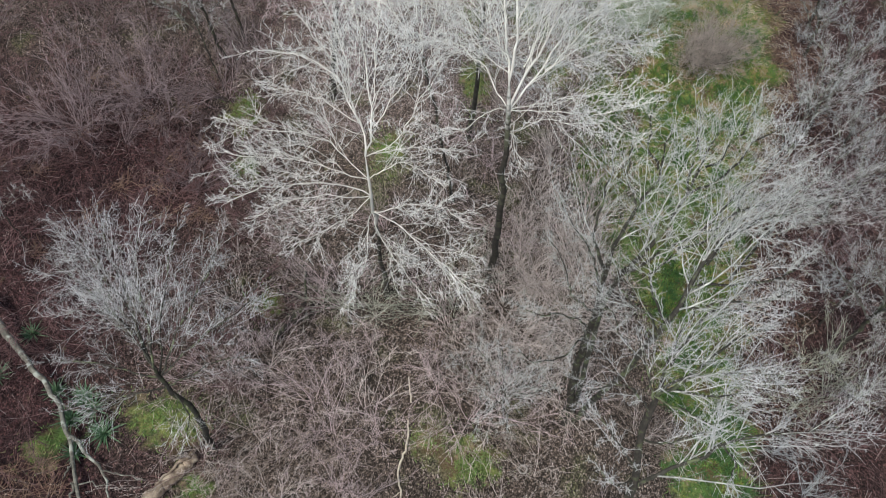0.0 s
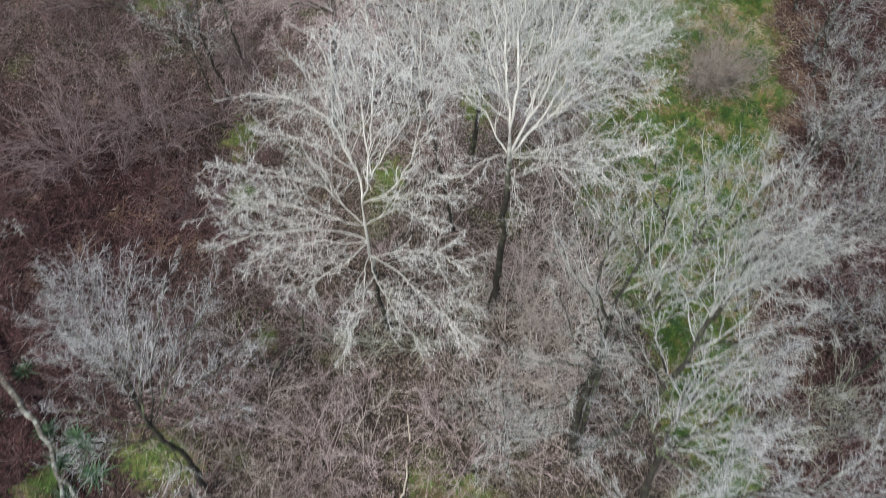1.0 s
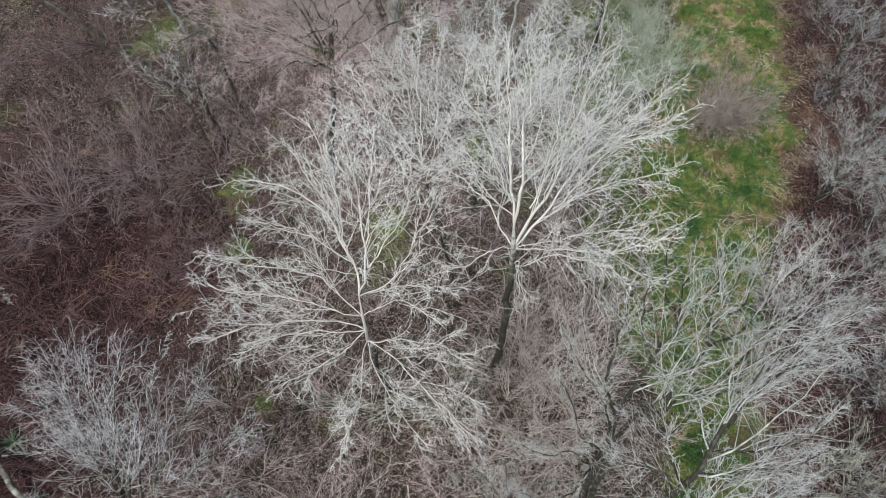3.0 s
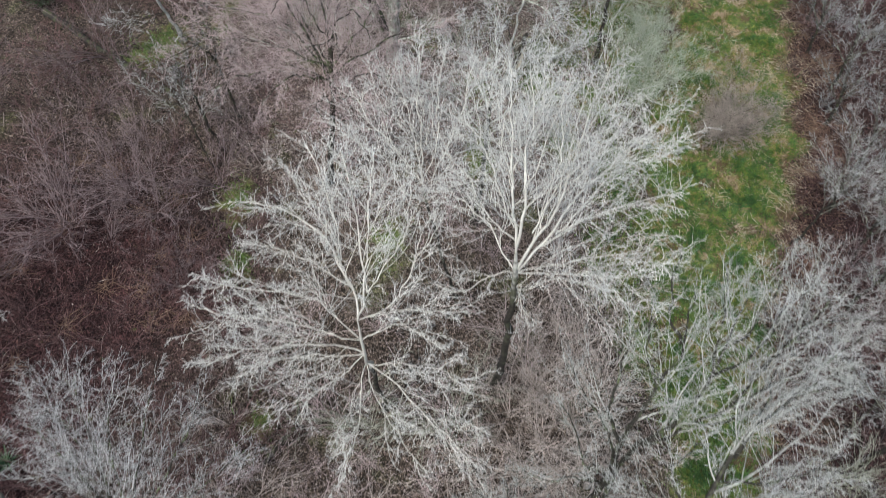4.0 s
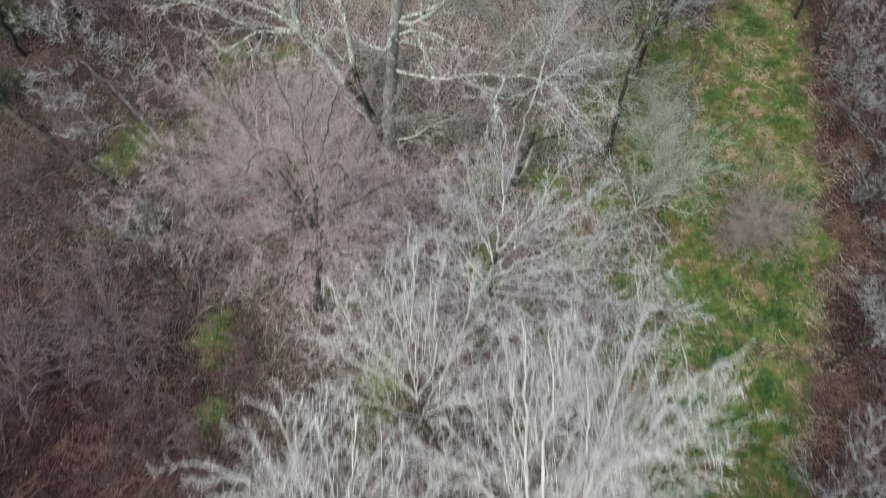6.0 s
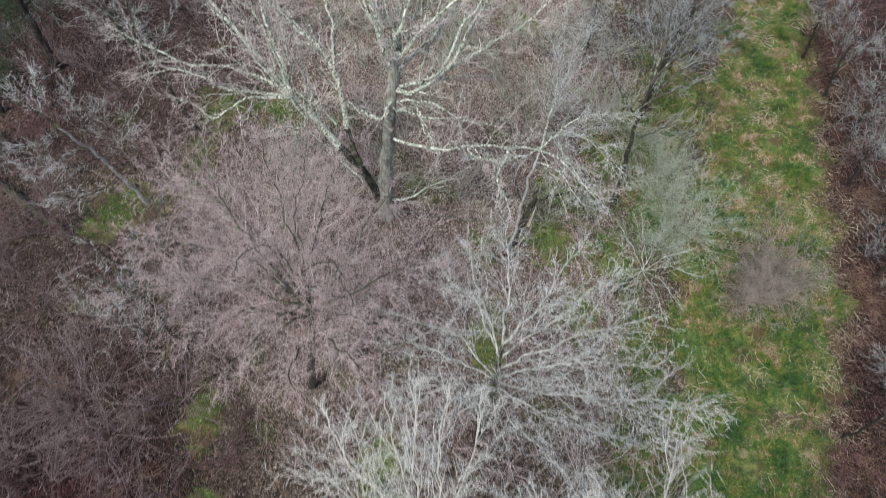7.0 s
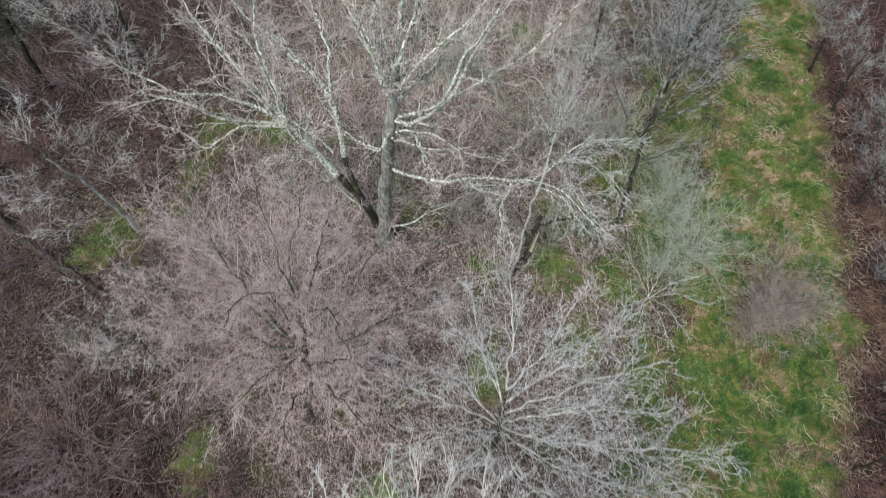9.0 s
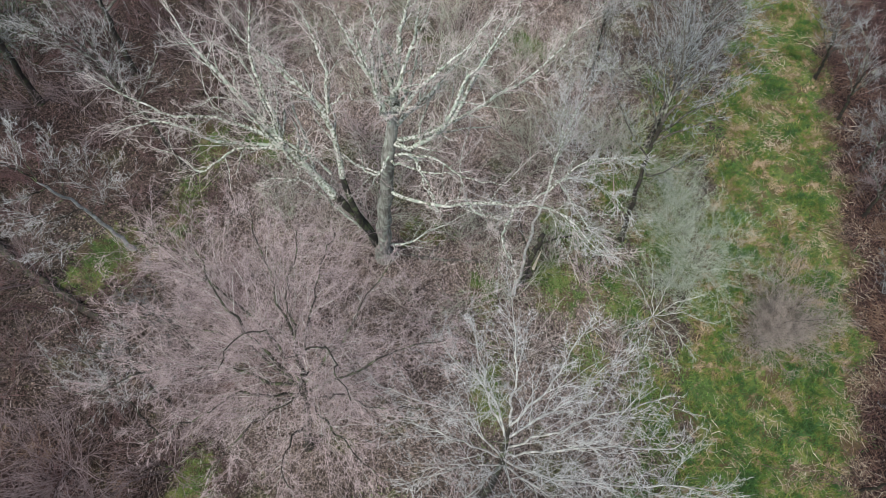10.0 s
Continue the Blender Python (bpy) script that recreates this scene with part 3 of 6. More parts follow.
# ---------------------------------------------------------------- the large trees
white_a = start_tree(WHITE, [(-1.82, 11.80, 2.92), (-1.72, 11.20, 7.00), (-1.60, 10.50, 10.00), (-1.62, 10.35, 11.00), (-1.65, 10.53, 12.00)], 0.26, 0.08, bark_=WHITE_TRUNK_LOW)
limb(white_a, 9.8, 0.040, (-1.53, 8.65, 10.20), (-1.81, 7.26, 10.60))
limb(white_a, 9.8, 0.036, (-0.80, 8.79, 9.90), (0.16, 7.83, 9.80))
limb(white_a, 10.0, 0.043, (-0.58, 9.60, 10.30), (0.36, 8.80, 10.20), (1.31, 8.07, 9.80))
limb(white_a, 10.2, 0.036, (-0.33, 10.04, 10.90), (0.96, 9.46, 10.80))
limb(white_a, 10.9, 0.047, (-2.61, 10.14, 11.20), (-4.12, 10.00, 11.20), (-5.25, 9.66, 11.00))
limb(white_a, 10.8, 0.040, (-2.78, 10.07, 10.90), (-3.67, 9.89, 10.80), (-4.64, 9.63, 10.60))
limb(white_a, 10.5, 0.036, (-2.23, 9.53, 10.60), (-3.45, 8.88, 10.40))
limb(white_a, 11.3, 0.036, (-2.59, 10.43, 11.60), (-3.96, 10.54, 11.80), (-5.36, 10.87, 11.60))
limb(white_a, 11.5, 0.036, (-2.63, 11.06, 12.00), (-4.10, 11.09, 12.20), (-5.22, 11.33, 12.20))
limb(white_a, 12.0, 0.075, (-1.80, 11.02, 12.60), (-2.42, 11.83, 13.30), (-4.35, 12.89, 13.20))
limb(white_a, None, 0.047, (-1.80, 11.02, 12.60), (-2.33, 11.90, 13.60), (-3.38, 13.30, 14.00))
limb(white_a, None, 0.043, (-2.02, 11.32, 12.90), (-2.14, 12.06, 13.80), (-2.84, 13.44, 14.40))
limb(white_a, 12.0, 0.070, (-1.41, 10.84, 12.70), (-1.56, 12.08, 13.80), (-2.09, 13.36, 14.60))
limb(white_a, None, 0.043, (-1.41, 10.84, 12.70), (-1.38, 11.95, 13.60), (-1.40, 13.35, 14.40))
limb(white_a, None, 0.040, (-1.41, 10.84, 12.70), (-0.85, 11.75, 13.30), (-0.63, 13.04, 13.80))
limb(white_a, 12.0, 0.040, (-0.95, 10.82, 12.30), (-0.39, 11.83, 12.80), (0.18, 12.79, 13.00))
limb(white_a, 11.8, 0.040, (-0.84, 10.78, 12.00), (-0.10, 10.75, 12.00), (0.82, 11.05, 11.80))
limb(white_a, 11.6, 0.032, (-0.71, 10.46, 11.70), (0.42, 10.18, 11.40))
limb(white_a, None, 0.036, (-1.80, 11.02, 12.60), (-3.03, 11.57, 13.00), (-3.98, 11.81, 12.80))
finish_tree(white_a)

white_b = start_tree(WHITE, [(1.83, 13.06, 2.24), (1.80, 12.24, 6.50), (1.69, 11.44, 11.20), (1.63, 11.42, 12.90), (1.59, 11.51, 13.60)], 0.38, 0.16)
limb(white_b, 13.4, 0.090, (1.51, 11.92, 14.20), (1.42, 12.95, 15.20), (1.34, 14.54, 15.80))
limb(white_b, 13.5, 0.100, (1.65, 11.84, 14.30), (1.63, 12.96, 15.20), (1.74, 14.56, 15.80))
limb(white_b, 13.0, 0.050, (0.92, 12.21, 13.40), (0.30, 12.71, 13.40), (-0.54, 13.23, 13.20))
limb(white_b, None, 0.043, (1.53, 11.75, 13.95), (1.18, 12.30, 14.40), (0.73, 12.99, 14.80), (0.19, 13.72, 15.00))
limb(white_b, None, 0.036, (1.48, 12.25, 14.55), (1.16, 13.50, 15.10), (1.00, 14.65, 15.40))
limb(white_b, 13.0, 0.100, (2.05, 11.88, 13.90), (2.57, 12.96, 14.60), (3.05, 14.34, 15.00), (3.56, 15.59, 15.00))
limb(white_b, None, 0.050, (1.90, 11.78, 13.75), (2.25, 12.97, 14.90), (2.60, 14.73, 15.40))
limb(white_b, 12.9, 0.085, (2.22, 11.75, 13.40), (2.87, 12.43, 14.00), (3.85, 13.54, 14.20), (4.69, 14.65, 14.20))
limb(white_b, None, 0.043, (2.40, 11.93, 13.55), (3.64, 13.08, 13.90), (5.35, 14.15, 13.60))
limb(white_b, None, 0.036, (2.22, 11.75, 13.40), (3.82, 12.65, 13.40), (5.17, 13.34, 13.20))
limb(white_b, 12.7, 0.036, (2.77, 11.84, 12.90), (3.74, 11.96, 12.90), (4.67, 12.21, 12.70))
limb(white_b, 12.5, 0.036, (2.79, 11.45, 12.60), (3.89, 11.50, 12.60), (5.15, 11.93, 12.60))
limb(white_b, 12.3, 0.032, (2.61, 11.48, 12.20), (3.88, 11.44, 12.00))
limb(white_b, 12.6, 0.036, (1.09, 11.38, 12.70), (0.38, 11.08, 12.20), (-0.19, 11.36, 12.30))
limb(white_b, 12.4, 0.036, (1.78, 11.46, 12.40), (1.97, 11.22, 11.60), (2.26, 10.87, 11.20))
limb(white_b, None, 0.040, (1.56, 11.60, 13.75), (1.10, 11.95, 14.00), (0.52, 12.89, 14.40), (-0.10, 13.49, 14.40))
limb(white_b, None, 0.036, (1.64, 12.15, 14.60), (2.06, 13.60, 15.20), (2.12, 14.76, 15.50))
finish_tree(white_b)

white_c = start_tree(WHITE, [(0.37, 16.34, 2.61), (0.02, 14.68, 7.50), (-0.38, 14.44, 10.60), (-0.55, 14.64, 11.50)], 0.17, 0.09)
limb(white_c, 11.3, 0.043, (-1.20, 15.13, 12.20), (-2.07, 15.76, 12.70), (-2.62, 16.93, 12.90))
limb(white_c, 11.3, 0.036, (-1.36, 15.10, 11.90), (-2.07, 15.27, 12.20), (-2.85, 15.82, 12.20))
limb(white_c, 11.4, 0.043, (-0.83, 15.15, 12.60), (-1.14, 16.05, 13.40), (-1.33, 16.99, 13.80))
limb(white_c, 11.4, 0.043, (-0.55, 15.16, 12.80), (-0.65, 16.05, 13.60), (-0.78, 17.08, 14.00))
limb(white_c, 11.4, 0.040, (-0.27, 15.08, 12.70), (-0.18, 16.18, 13.50), (-0.09, 17.05, 13.80))
limb(white_c, 11.2, 0.036, (0.01, 14.90, 12.30), (0.39, 15.86, 12.90), (0.56, 16.84, 13.30))
limb(white_c, 11.0, 0.032, (-1.33, 14.52, 11.60), (-2.06, 14.67, 11.60), (-2.69, 14.91, 11.40))
limb(white_c, 10.8, 0.032, (0.10, 14.57, 11.40), (0.81, 14.62, 11.60))
finish_tree(white_c)

grey_d = start_tree(LICHEN, [(4.40, 8.00, 1.90), (4.26, 8.50, 6.20), (4.19, 8.62, 9.00), (4.17, 8.78, 10.40), (4.16, 8.76, 11.00)], 0.22, 0.10)
limb(grey_d, None, 0.070, (4.16, 8.74, 10.20), (3.75, 9.10, 11.10), (3.77, 9.48, 11.70), (4.07, 10.41, 12.20), (3.97, 11.17, 12.40))
limb(grey_d, None, 0.080, (4.15, 8.76, 10.80), (4.32, 8.94, 11.60), (4.59, 9.37, 12.00), (5.02, 10.12, 12.40), (5.56, 11.50, 12.50))
limb(grey_d, None, 0.055, (4.59, 9.37, 12.00), (4.32, 10.09, 12.40), (4.61, 11.28, 12.50))
limb(grey_d, None, 0.050, (5.02, 10.12, 12.40), (4.93, 11.21, 12.50), (5.29, 12.50, 12.50))
limb(grey_d, None, 0.050, (5.59, 9.50, 12.30), (5.85, 10.40, 12.50), (6.16, 11.98, 12.50))
limb(grey_d, None, 0.050, (6.06, 10.16, 12.50), (7.07, 11.31, 12.40), (7.99, 12.54, 12.20))
limb(grey_d, None, 0.050, (5.59, 9.50, 12.30), (6.45, 10.02, 12.40), (7.52, 11.24, 12.20), (8.65, 12.20, 11.90))
limb(grey_d, None, 0.070, (4.52, 8.79, 10.00), (4.98, 8.69, 10.60), (5.69, 8.94, 11.00), (6.30, 9.23, 11.30), (7.13, 10.10, 11.60), (8.30, 11.27, 11.60), (9.15, 12.12, 11.50))
limb(grey_d, None, 0.060, (6.30, 9.23, 11.30), (7.07, 9.61, 11.50), (8.45, 10.40, 11.40), (9.83, 11.22, 11.20))
limb(grey_d, None, 0.045, (5.69, 8.94, 11.00), (6.80, 9.18, 11.30), (7.95, 9.71, 11.30), (9.22, 10.24, 11.10))
limb(grey_d, None, 0.045, (4.16, 8.62, 9.30), (3.67, 8.87, 10.60), (3.24, 9.47, 11.00), (2.91, 10.22, 11.20))
limb(grey_d, None, 0.045, (4.14, 8.51, 8.60), (3.51, 8.53, 9.40), (3.17, 9.14, 10.00), (2.75, 9.74, 10.20))
limb(grey_d, None, 0.045, (4.21, 8.52, 7.60), (3.44, 8.42, 8.40), (2.65, 8.18, 8.80), (2.00, 8.45, 9.00))
limb(grey_d, None, 0.040, (4.20, 8.47, 7.00), (3.60, 7.75, 7.60), (2.86, 7.30, 8.00), (2.27, 7.50, 8.20))
stem(grey_d, 0.13, 0.09, (4.60, 8.10, 2.20), (4.40, 8.56, 8.20), (4.57, 8.81, 10.00))
limb(grey_d, None, 0.10, (4.57, 8.81, 10.00), (4.97, 8.78, 11.20), (5.25, 8.93, 11.90), (5.59, 9.50, 12.30), (6.06, 10.16, 12.50), (6.65, 11.73, 12.50))
stem(grey_d, 0.15, 0.10, (4.65, 7.90, 2.00), (4.64, 7.16, 6.20), (4.83, 6.91, 8.40), (5.22, 7.13, 10.20))
limb(grey_d, None, 0.110, (5.18, 7.09, 10.10), (5.46, 7.27, 11.20), (5.67, 7.60, 11.50), (5.98, 8.06, 11.70), (6.53, 8.61, 11.80), (7.47, 9.24, 11.60), (8.85, 9.91, 11.30))
limb(grey_d, None, 0.050, (5.67, 7.60, 11.50), (6.51, 7.66, 11.70), (7.81, 8.10, 11.40), (8.81, 8.79, 11.20))
limb(grey_d, None, 0.050, (5.98, 8.06, 11.70), (6.52, 8.92, 12.00), (7.11, 9.96, 12.10))
limb(grey_d, None, 0.050, (5.46, 7.27, 11.20), (6.44, 7.34, 11.40), (7.21, 7.36, 11.30), (8.12, 7.79, 11.10))
limb(grey_d, None, 0.045, (5.32, 7.22, 10.60), (4.83, 7.59, 11.20), (5.03, 8.08, 11.60), (5.60, 8.56, 11.80))
limb(grey_d, None, 0.040, (5.00, 7.01, 9.20), (4.48, 7.15, 9.80), (4.29, 7.53, 10.20), (3.88, 7.70, 10.40))
limb(grey_d, None, 0.040, (5.22, 7.13, 10.20), (4.95, 7.35, 10.60), (4.33, 7.68, 11.00), (4.27, 8.14, 11.20))
finish_tree(grey_d)

grey_e = start_tree(MIST, [(5.05, 4.65, 1.60), (5.16, 4.32, 6.20), (5.15, 4.95, 7.50), (5.11, 5.56, 8.60), (5.22, 5.95, 9.40), (5.31, 6.06, 9.70)], 0.20, 0.12)
limb(grey_e, None, 0.080, (5.22, 5.95, 9.40), (5.50, 5.95, 10.20), (5.90, 6.16, 10.60), (6.52, 6.63, 10.80), (7.75, 7.19, 10.60))
limb(grey_e, None, 0.060, (5.27, 5.98, 9.70), (5.89, 6.09, 10.20), (6.83, 6.22, 10.40), (7.97, 6.29, 10.20))
limb(grey_e, None, 0.060, (5.30, 6.00, 9.70), (6.20, 5.69, 10.20), (7.25, 5.80, 10.20))
limb(grey_e, None, 0.070, (5.23, 5.99, 9.60), (5.51, 6.59, 10.50), (6.06, 7.19, 11.00), (7.12, 7.40, 10.90), (8.35, 8.15, 10.60))
limb(grey_e, None, 0.050, (5.22, 5.93, 9.40), (5.75, 5.57, 9.60), (6.32, 5.27, 9.80), (7.12, 5.62, 9.80))
limb(grey_e, None, 0.050, (5.16, 5.72, 9.00), (4.66, 5.99, 9.60), (4.18, 6.02, 9.80), (3.57, 5.88, 9.60))
limb(grey_e, None, 0.050, (5.23, 5.99, 9.60), (5.37, 6.67, 10.60), (5.77, 7.47, 11.10), (5.98, 8.22, 11.20))
limb(grey_e, None, 0.050, (5.19, 5.83, 9.20), (4.82, 6.42, 10.20), (4.64, 7.00, 10.70))
limb(grey_e, None, 0.090, (5.16, 4.56, 6.90), (5.43, 4.61, 7.40), (5.92, 4.82, 7.70), (6.63, 5.01, 7.90), (7.02, 5.33, 8.10), (8.03, 5.57, 8.20), (9.13, 5.66, 8.20), (10.38, 5.85, 8.20))
limb(grey_e, None, 0.045, (7.02, 5.33, 8.10), (7.23, 4.84, 8.20), (6.98, 4.19, 8.20))
limb(grey_e, None, 0.040, (9.13, 5.66, 8.20), (9.68, 6.10, 8.40), (10.66, 6.71, 8.40))
limb(grey_e, None, 0.045, (5.14, 5.32, 8.10), (5.60, 5.08, 8.50), (6.19, 5.27, 8.80), (6.56, 5.32, 8.90))
limb(grey_e, None, 0.045, (5.12, 4.84, 7.40), (4.68, 5.00, 8.20), (4.36, 5.26, 8.60), (4.02, 5.82, 8.90))
limb(grey_e, None, 0.040, (5.13, 4.65, 7.10), (4.52, 4.44, 7.80), (4.05, 4.58, 8.20))
finish_tree(grey_e)

grey_f = start_tree(HAZE, [(-6.51, 5.91, 3.57), (-6.32, 6.15, 6.09), (-6.60, 6.30, 7.50), (-6.79, 6.49, 8.50)], 0.17, 0.09)
limb(grey_f, 8.3, 0.05, (-7.10, 7.15, 9.00), (-8.03, 8.59, 9.50), (-8.59, 9.98, 9.70))
limb(grey_f, 8.4, 0.05, (-7.20, 6.99, 9.00), (-8.61, 8.35, 9.30), (-9.91, 8.92, 9.10))
limb(grey_f, 8.4, 0.05, (-6.93, 7.53, 9.20), (-7.33, 8.66, 9.70), (-7.53, 9.89, 9.90))
limb(grey_f, 8.3, 0.045, (-6.62, 7.59, 9.10), (-6.62, 8.76, 9.60), (-6.62, 10.07, 9.70))
limb(grey_f, 8.2, 0.045, (-6.32, 7.13, 8.80), (-5.83, 8.53, 9.20), (-5.64, 9.86, 9.30))
limb(grey_f, 8.0, 0.04, (-6.09, 6.96, 8.50), (-5.12, 7.91, 8.60), (-4.70, 8.65, 8.50))
limb(grey_f, 7.7, 0.04, (-5.87, 6.59, 8.00), (-5.09, 7.00, 8.00), (-4.41, 7.05, 7.80))
limb(grey_f, 8.3, 0.04, (-7.46, 6.41, 8.60), (-8.20, 6.53, 8.60), (-9.34, 6.61, 8.30))
limb(grey_f, 7.9, 0.04, (-7.26, 6.04, 8.10), (-7.96, 5.90, 8.00), (-8.55, 5.54, 7.70))
limb(grey_f, 8.4, 0.045, (-7.42, 7.29, 9.00), (-8.36, 7.75, 9.10), (-9.38, 7.73, 8.90))
limb(grey_f, 7.5, 0.035, (-6.09, 5.72, 7.50), (-6.04, 5.10, 7.20))
limb(grey_f, 8.4, 0.04, (-7.39, 7.55, 9.10), (-8.96, 9.12, 9.40), (-9.62, 9.90, 9.50))
finish_tree(grey_f)

pink_tree = start_tree(PINK, [(-4.88, 20.93, 3.29), (-4.38, 20.84, 6.29), (-4.00, 20.68, 8.88), (-3.94, 20.95, 10.70)], 0.21, 0.12)
limb(pink_tree, 9.1, 0.09, (-4.73, 21.22, 10.70), (-5.29, 21.62, 11.50), (-5.92, 22.24, 12.10), (-6.74, 23.47, 12.10))
limb(pink_tree, 10.4, 0.07, (-4.22, 21.49, 11.40), (-4.64, 22.34, 12.00), (-5.41, 24.14, 12.40))
limb(pink_tree, 10.4, 0.07, (-3.71, 21.65, 11.40), (-3.47, 22.54, 12.00), (-3.18, 23.69, 12.20))
limb(pink_tree, 9.7, 0.07, (-3.08, 21.23, 10.80), (-2.42, 22.15, 11.40), (-1.55, 23.23, 11.50))
limb(pink_tree, 9.0, 0.07, (-2.84, 20.91, 10.20), (-1.62, 21.53, 10.60), (0.03, 21.84, 10.40))
limb(pink_tree, 8.6, 0.06, (-2.72, 20.45, 9.56), (-1.67, 19.90, 9.96), (-0.46, 20.23, 9.96))
limb(pink_tree, 8.3, 0.06, (-3.13, 19.86, 9.15), (-2.29, 19.02, 9.69), (-1.70, 18.38, 9.69))
limb(pink_tree, 8.6, 0.06, (-3.84, 19.42, 9.56), (-3.77, 18.49, 9.96), (-3.53, 17.75, 9.96))
limb(pink_tree, 9.0, 0.06, (-4.62, 19.66, 9.96), (-5.16, 18.72, 10.30), (-5.69, 17.88, 10.10))
limb(pink_tree, 9.1, 0.07, (-5.13, 20.20, 9.96), (-6.21, 19.34, 10.30), (-7.44, 18.71, 10.10))
limb(pink_tree, 9.4, 0.08, (-5.15, 20.69, 10.20), (-6.40, 20.72, 10.70), (-7.66, 20.49, 10.80), (-8.86, 19.90, 10.40))
limb(pink_tree, 9.1, 0.07, (-5.28, 21.10, 10.60), (-6.83, 21.49, 11.20), (-8.86, 22.14, 11.00))
limb(pink_tree, 9.7, 0.06, (-5.08, 21.55, 11.20), (-6.49, 22.46, 11.70), (-8.28, 23.92, 11.60))
limb(pink_tree, 10.6, 0.05, (-4.36, 20.95, 11.60), (-4.90, 20.51, 12.20), (-5.22, 19.80, 12.30))
limb(pink_tree, 10.6, 0.05, (-3.31, 20.85, 11.60), (-2.66, 20.15, 12.00), (-2.36, 19.47, 11.80))
limb(pink_tree, 10.4, 0.05, (-3.92, 20.36, 11.40), (-4.06, 19.41, 11.80), (-4.57, 18.89, 11.80))
limb(pink_tree, 10.6, 0.05, (-4.25, 22.16, 11.80), (-4.20, 23.17, 12.20), (-4.59, 24.07, 12.30))
finish_tree(pink_tree)

sycamore = start_tree(SYCAMORE, [(-2.96, 28.38, 3.06), (-2.87, 28.04, 5.00), (-2.45, 27.71, 8.80), (-2.20, 27.64, 11.00), (-2.03, 27.79, 12.00)], 0.33, 0.19)
limb(sycamore, 11.8, 0.13, (-1.88, 28.25, 13.20), (-1.74, 28.60, 14.20), (-1.52, 28.93, 15.60))
limb(sycamore, 11.6, 0.11, (-2.61, 28.02, 13.00), (-3.01, 28.39, 13.80), (-3.47, 28.90, 14.60))
limb(sycamore, 11.8, 0.1, (-2.32, 28.24, 13.20), (-2.45, 28.62, 13.80), (-2.76, 29.27, 15.00))
limb(sycamore, 11.2, 0.09, (-1.36, 27.62, 12.20), (-0.47, 28.10, 13.00), (0.79, 29.33, 14.20))
limb(sycamore, 10.6, 0.1, (-1.70, 27.29, 10.90), (-0.74, 27.46, 11.50), (-0.01, 28.31, 12.40), (1.05, 29.19, 13.60), (1.39, 30.01, 14.20))
limb(sycamore, 10.8, 0.09, (-0.60, 27.69, 11.60), (0.77, 28.22, 12.20), (1.95, 28.81, 12.80), (3.24, 29.81, 13.60))
limb(sycamore, 10.4, 0.05, (-1.71, 27.27, 10.60), (-1.38, 26.88, 10.20), (-0.87, 26.17, 9.40))
limb(sycamore, 10.2, 0.04, (-2.63, 27.09, 10.00), (-3.39, 27.30, 10.10), (-4.45, 27.93, 10.20))
limb(sycamore, 10.2, 0.05, (-1.39, 27.08, 10.20), (-0.57, 27.01, 10.20), (0.24, 27.06, 10.30))
limb(sycamore, 11.6, 0.07, (-1.42, 28.06, 13.20), (-1.28, 28.64, 14.00), (-0.95, 29.38, 14.80))
stem(sycamore, 0.2, 0.14, (-2.95, 28.25, 3.6), (-3.51, 27.94, 6.20), (-4.26, 27.83, 7.80))
limb(sycamore, None, 0.17, (-4.22, 27.83, 7.70), (-5.34, 28.18, 9.20), (-5.93, 28.49, 10.00), (-6.90, 29.26, 11.20), (-8.12, 30.02, 12.40), (-8.83, 30.70, 13.20))
stem(sycamore, 0.15, 0.10, (-2.95, 28.2, 4.0), (-3.47, 27.69, 6.40), (-3.91, 28.03, 8.60))
limb(sycamore, None, 0.12, (-3.90, 28.0, 8.50), (-4.19, 28.76, 10.40), (-5.41, 29.36, 11.60), (-6.57, 29.85, 12.60), (-7.23, 30.27, 13.40))
limb(sycamore, 4.0, 0.06, (-1.83, 28.09, 4.60), (-0.61, 28.61, 5.00), (0.59, 28.99, 5.60))
limb(sycamore, None, 0.08, (-5.63, 28.24, 9.60), (-6.48, 28.28, 9.70), (-7.48, 28.06, 10.00), (-8.82, 28.15, 10.40), (-9.60, 28.03, 10.50), (-10.47, 27.70, 10.40))
limb(sycamore, None, 0.06, (-5.63, 28.24, 9.60), (-6.97, 28.11, 9.70), (-7.55, 27.58, 9.70), (-8.06, 27.26, 9.60), (-8.88, 27.70, 9.90), (-9.70, 27.69, 10.00))
limb(sycamore, None, 0.07, (-5.63, 28.24, 9.60), (-6.54, 28.43, 10.30), (-7.46, 28.48, 10.70), (-8.68, 28.38, 11.00), (-9.95, 28.73, 11.40), (-11.35, 29.27, 11.60))
limb(sycamore, None, 0.09, (-5.63, 28.24, 9.60), (-5.74, 28.56, 10.80), (-6.07, 29.14, 11.80), (-6.24, 29.63, 12.80), (-6.16, 30.27, 13.80))
limb(sycamore, None, 0.05, (-5.63, 28.24, 9.60), (-5.13, 27.53, 8.90), (-5.78, 27.33, 9.00), (-6.37, 27.10, 8.90))
limb(sycamore, None, 0.05, (-5.63, 28.24, 9.60), (-6.98, 29.00, 11.00), (-7.83, 28.55, 11.20), (-8.11, 28.32, 11.20))
limb(sycamore, None, 0.05, (-5.63, 28.24, 9.60), (-6.40, 29.08, 11.40), (-7.27, 29.58, 12.20), (-8.76, 29.31, 12.40))
limb(sycamore, None, 0.07, (-4.18, 28.90, 10.50), (-4.24, 29.43, 11.80), (-4.50, 29.92, 12.60), (-5.01, 30.33, 13.60))
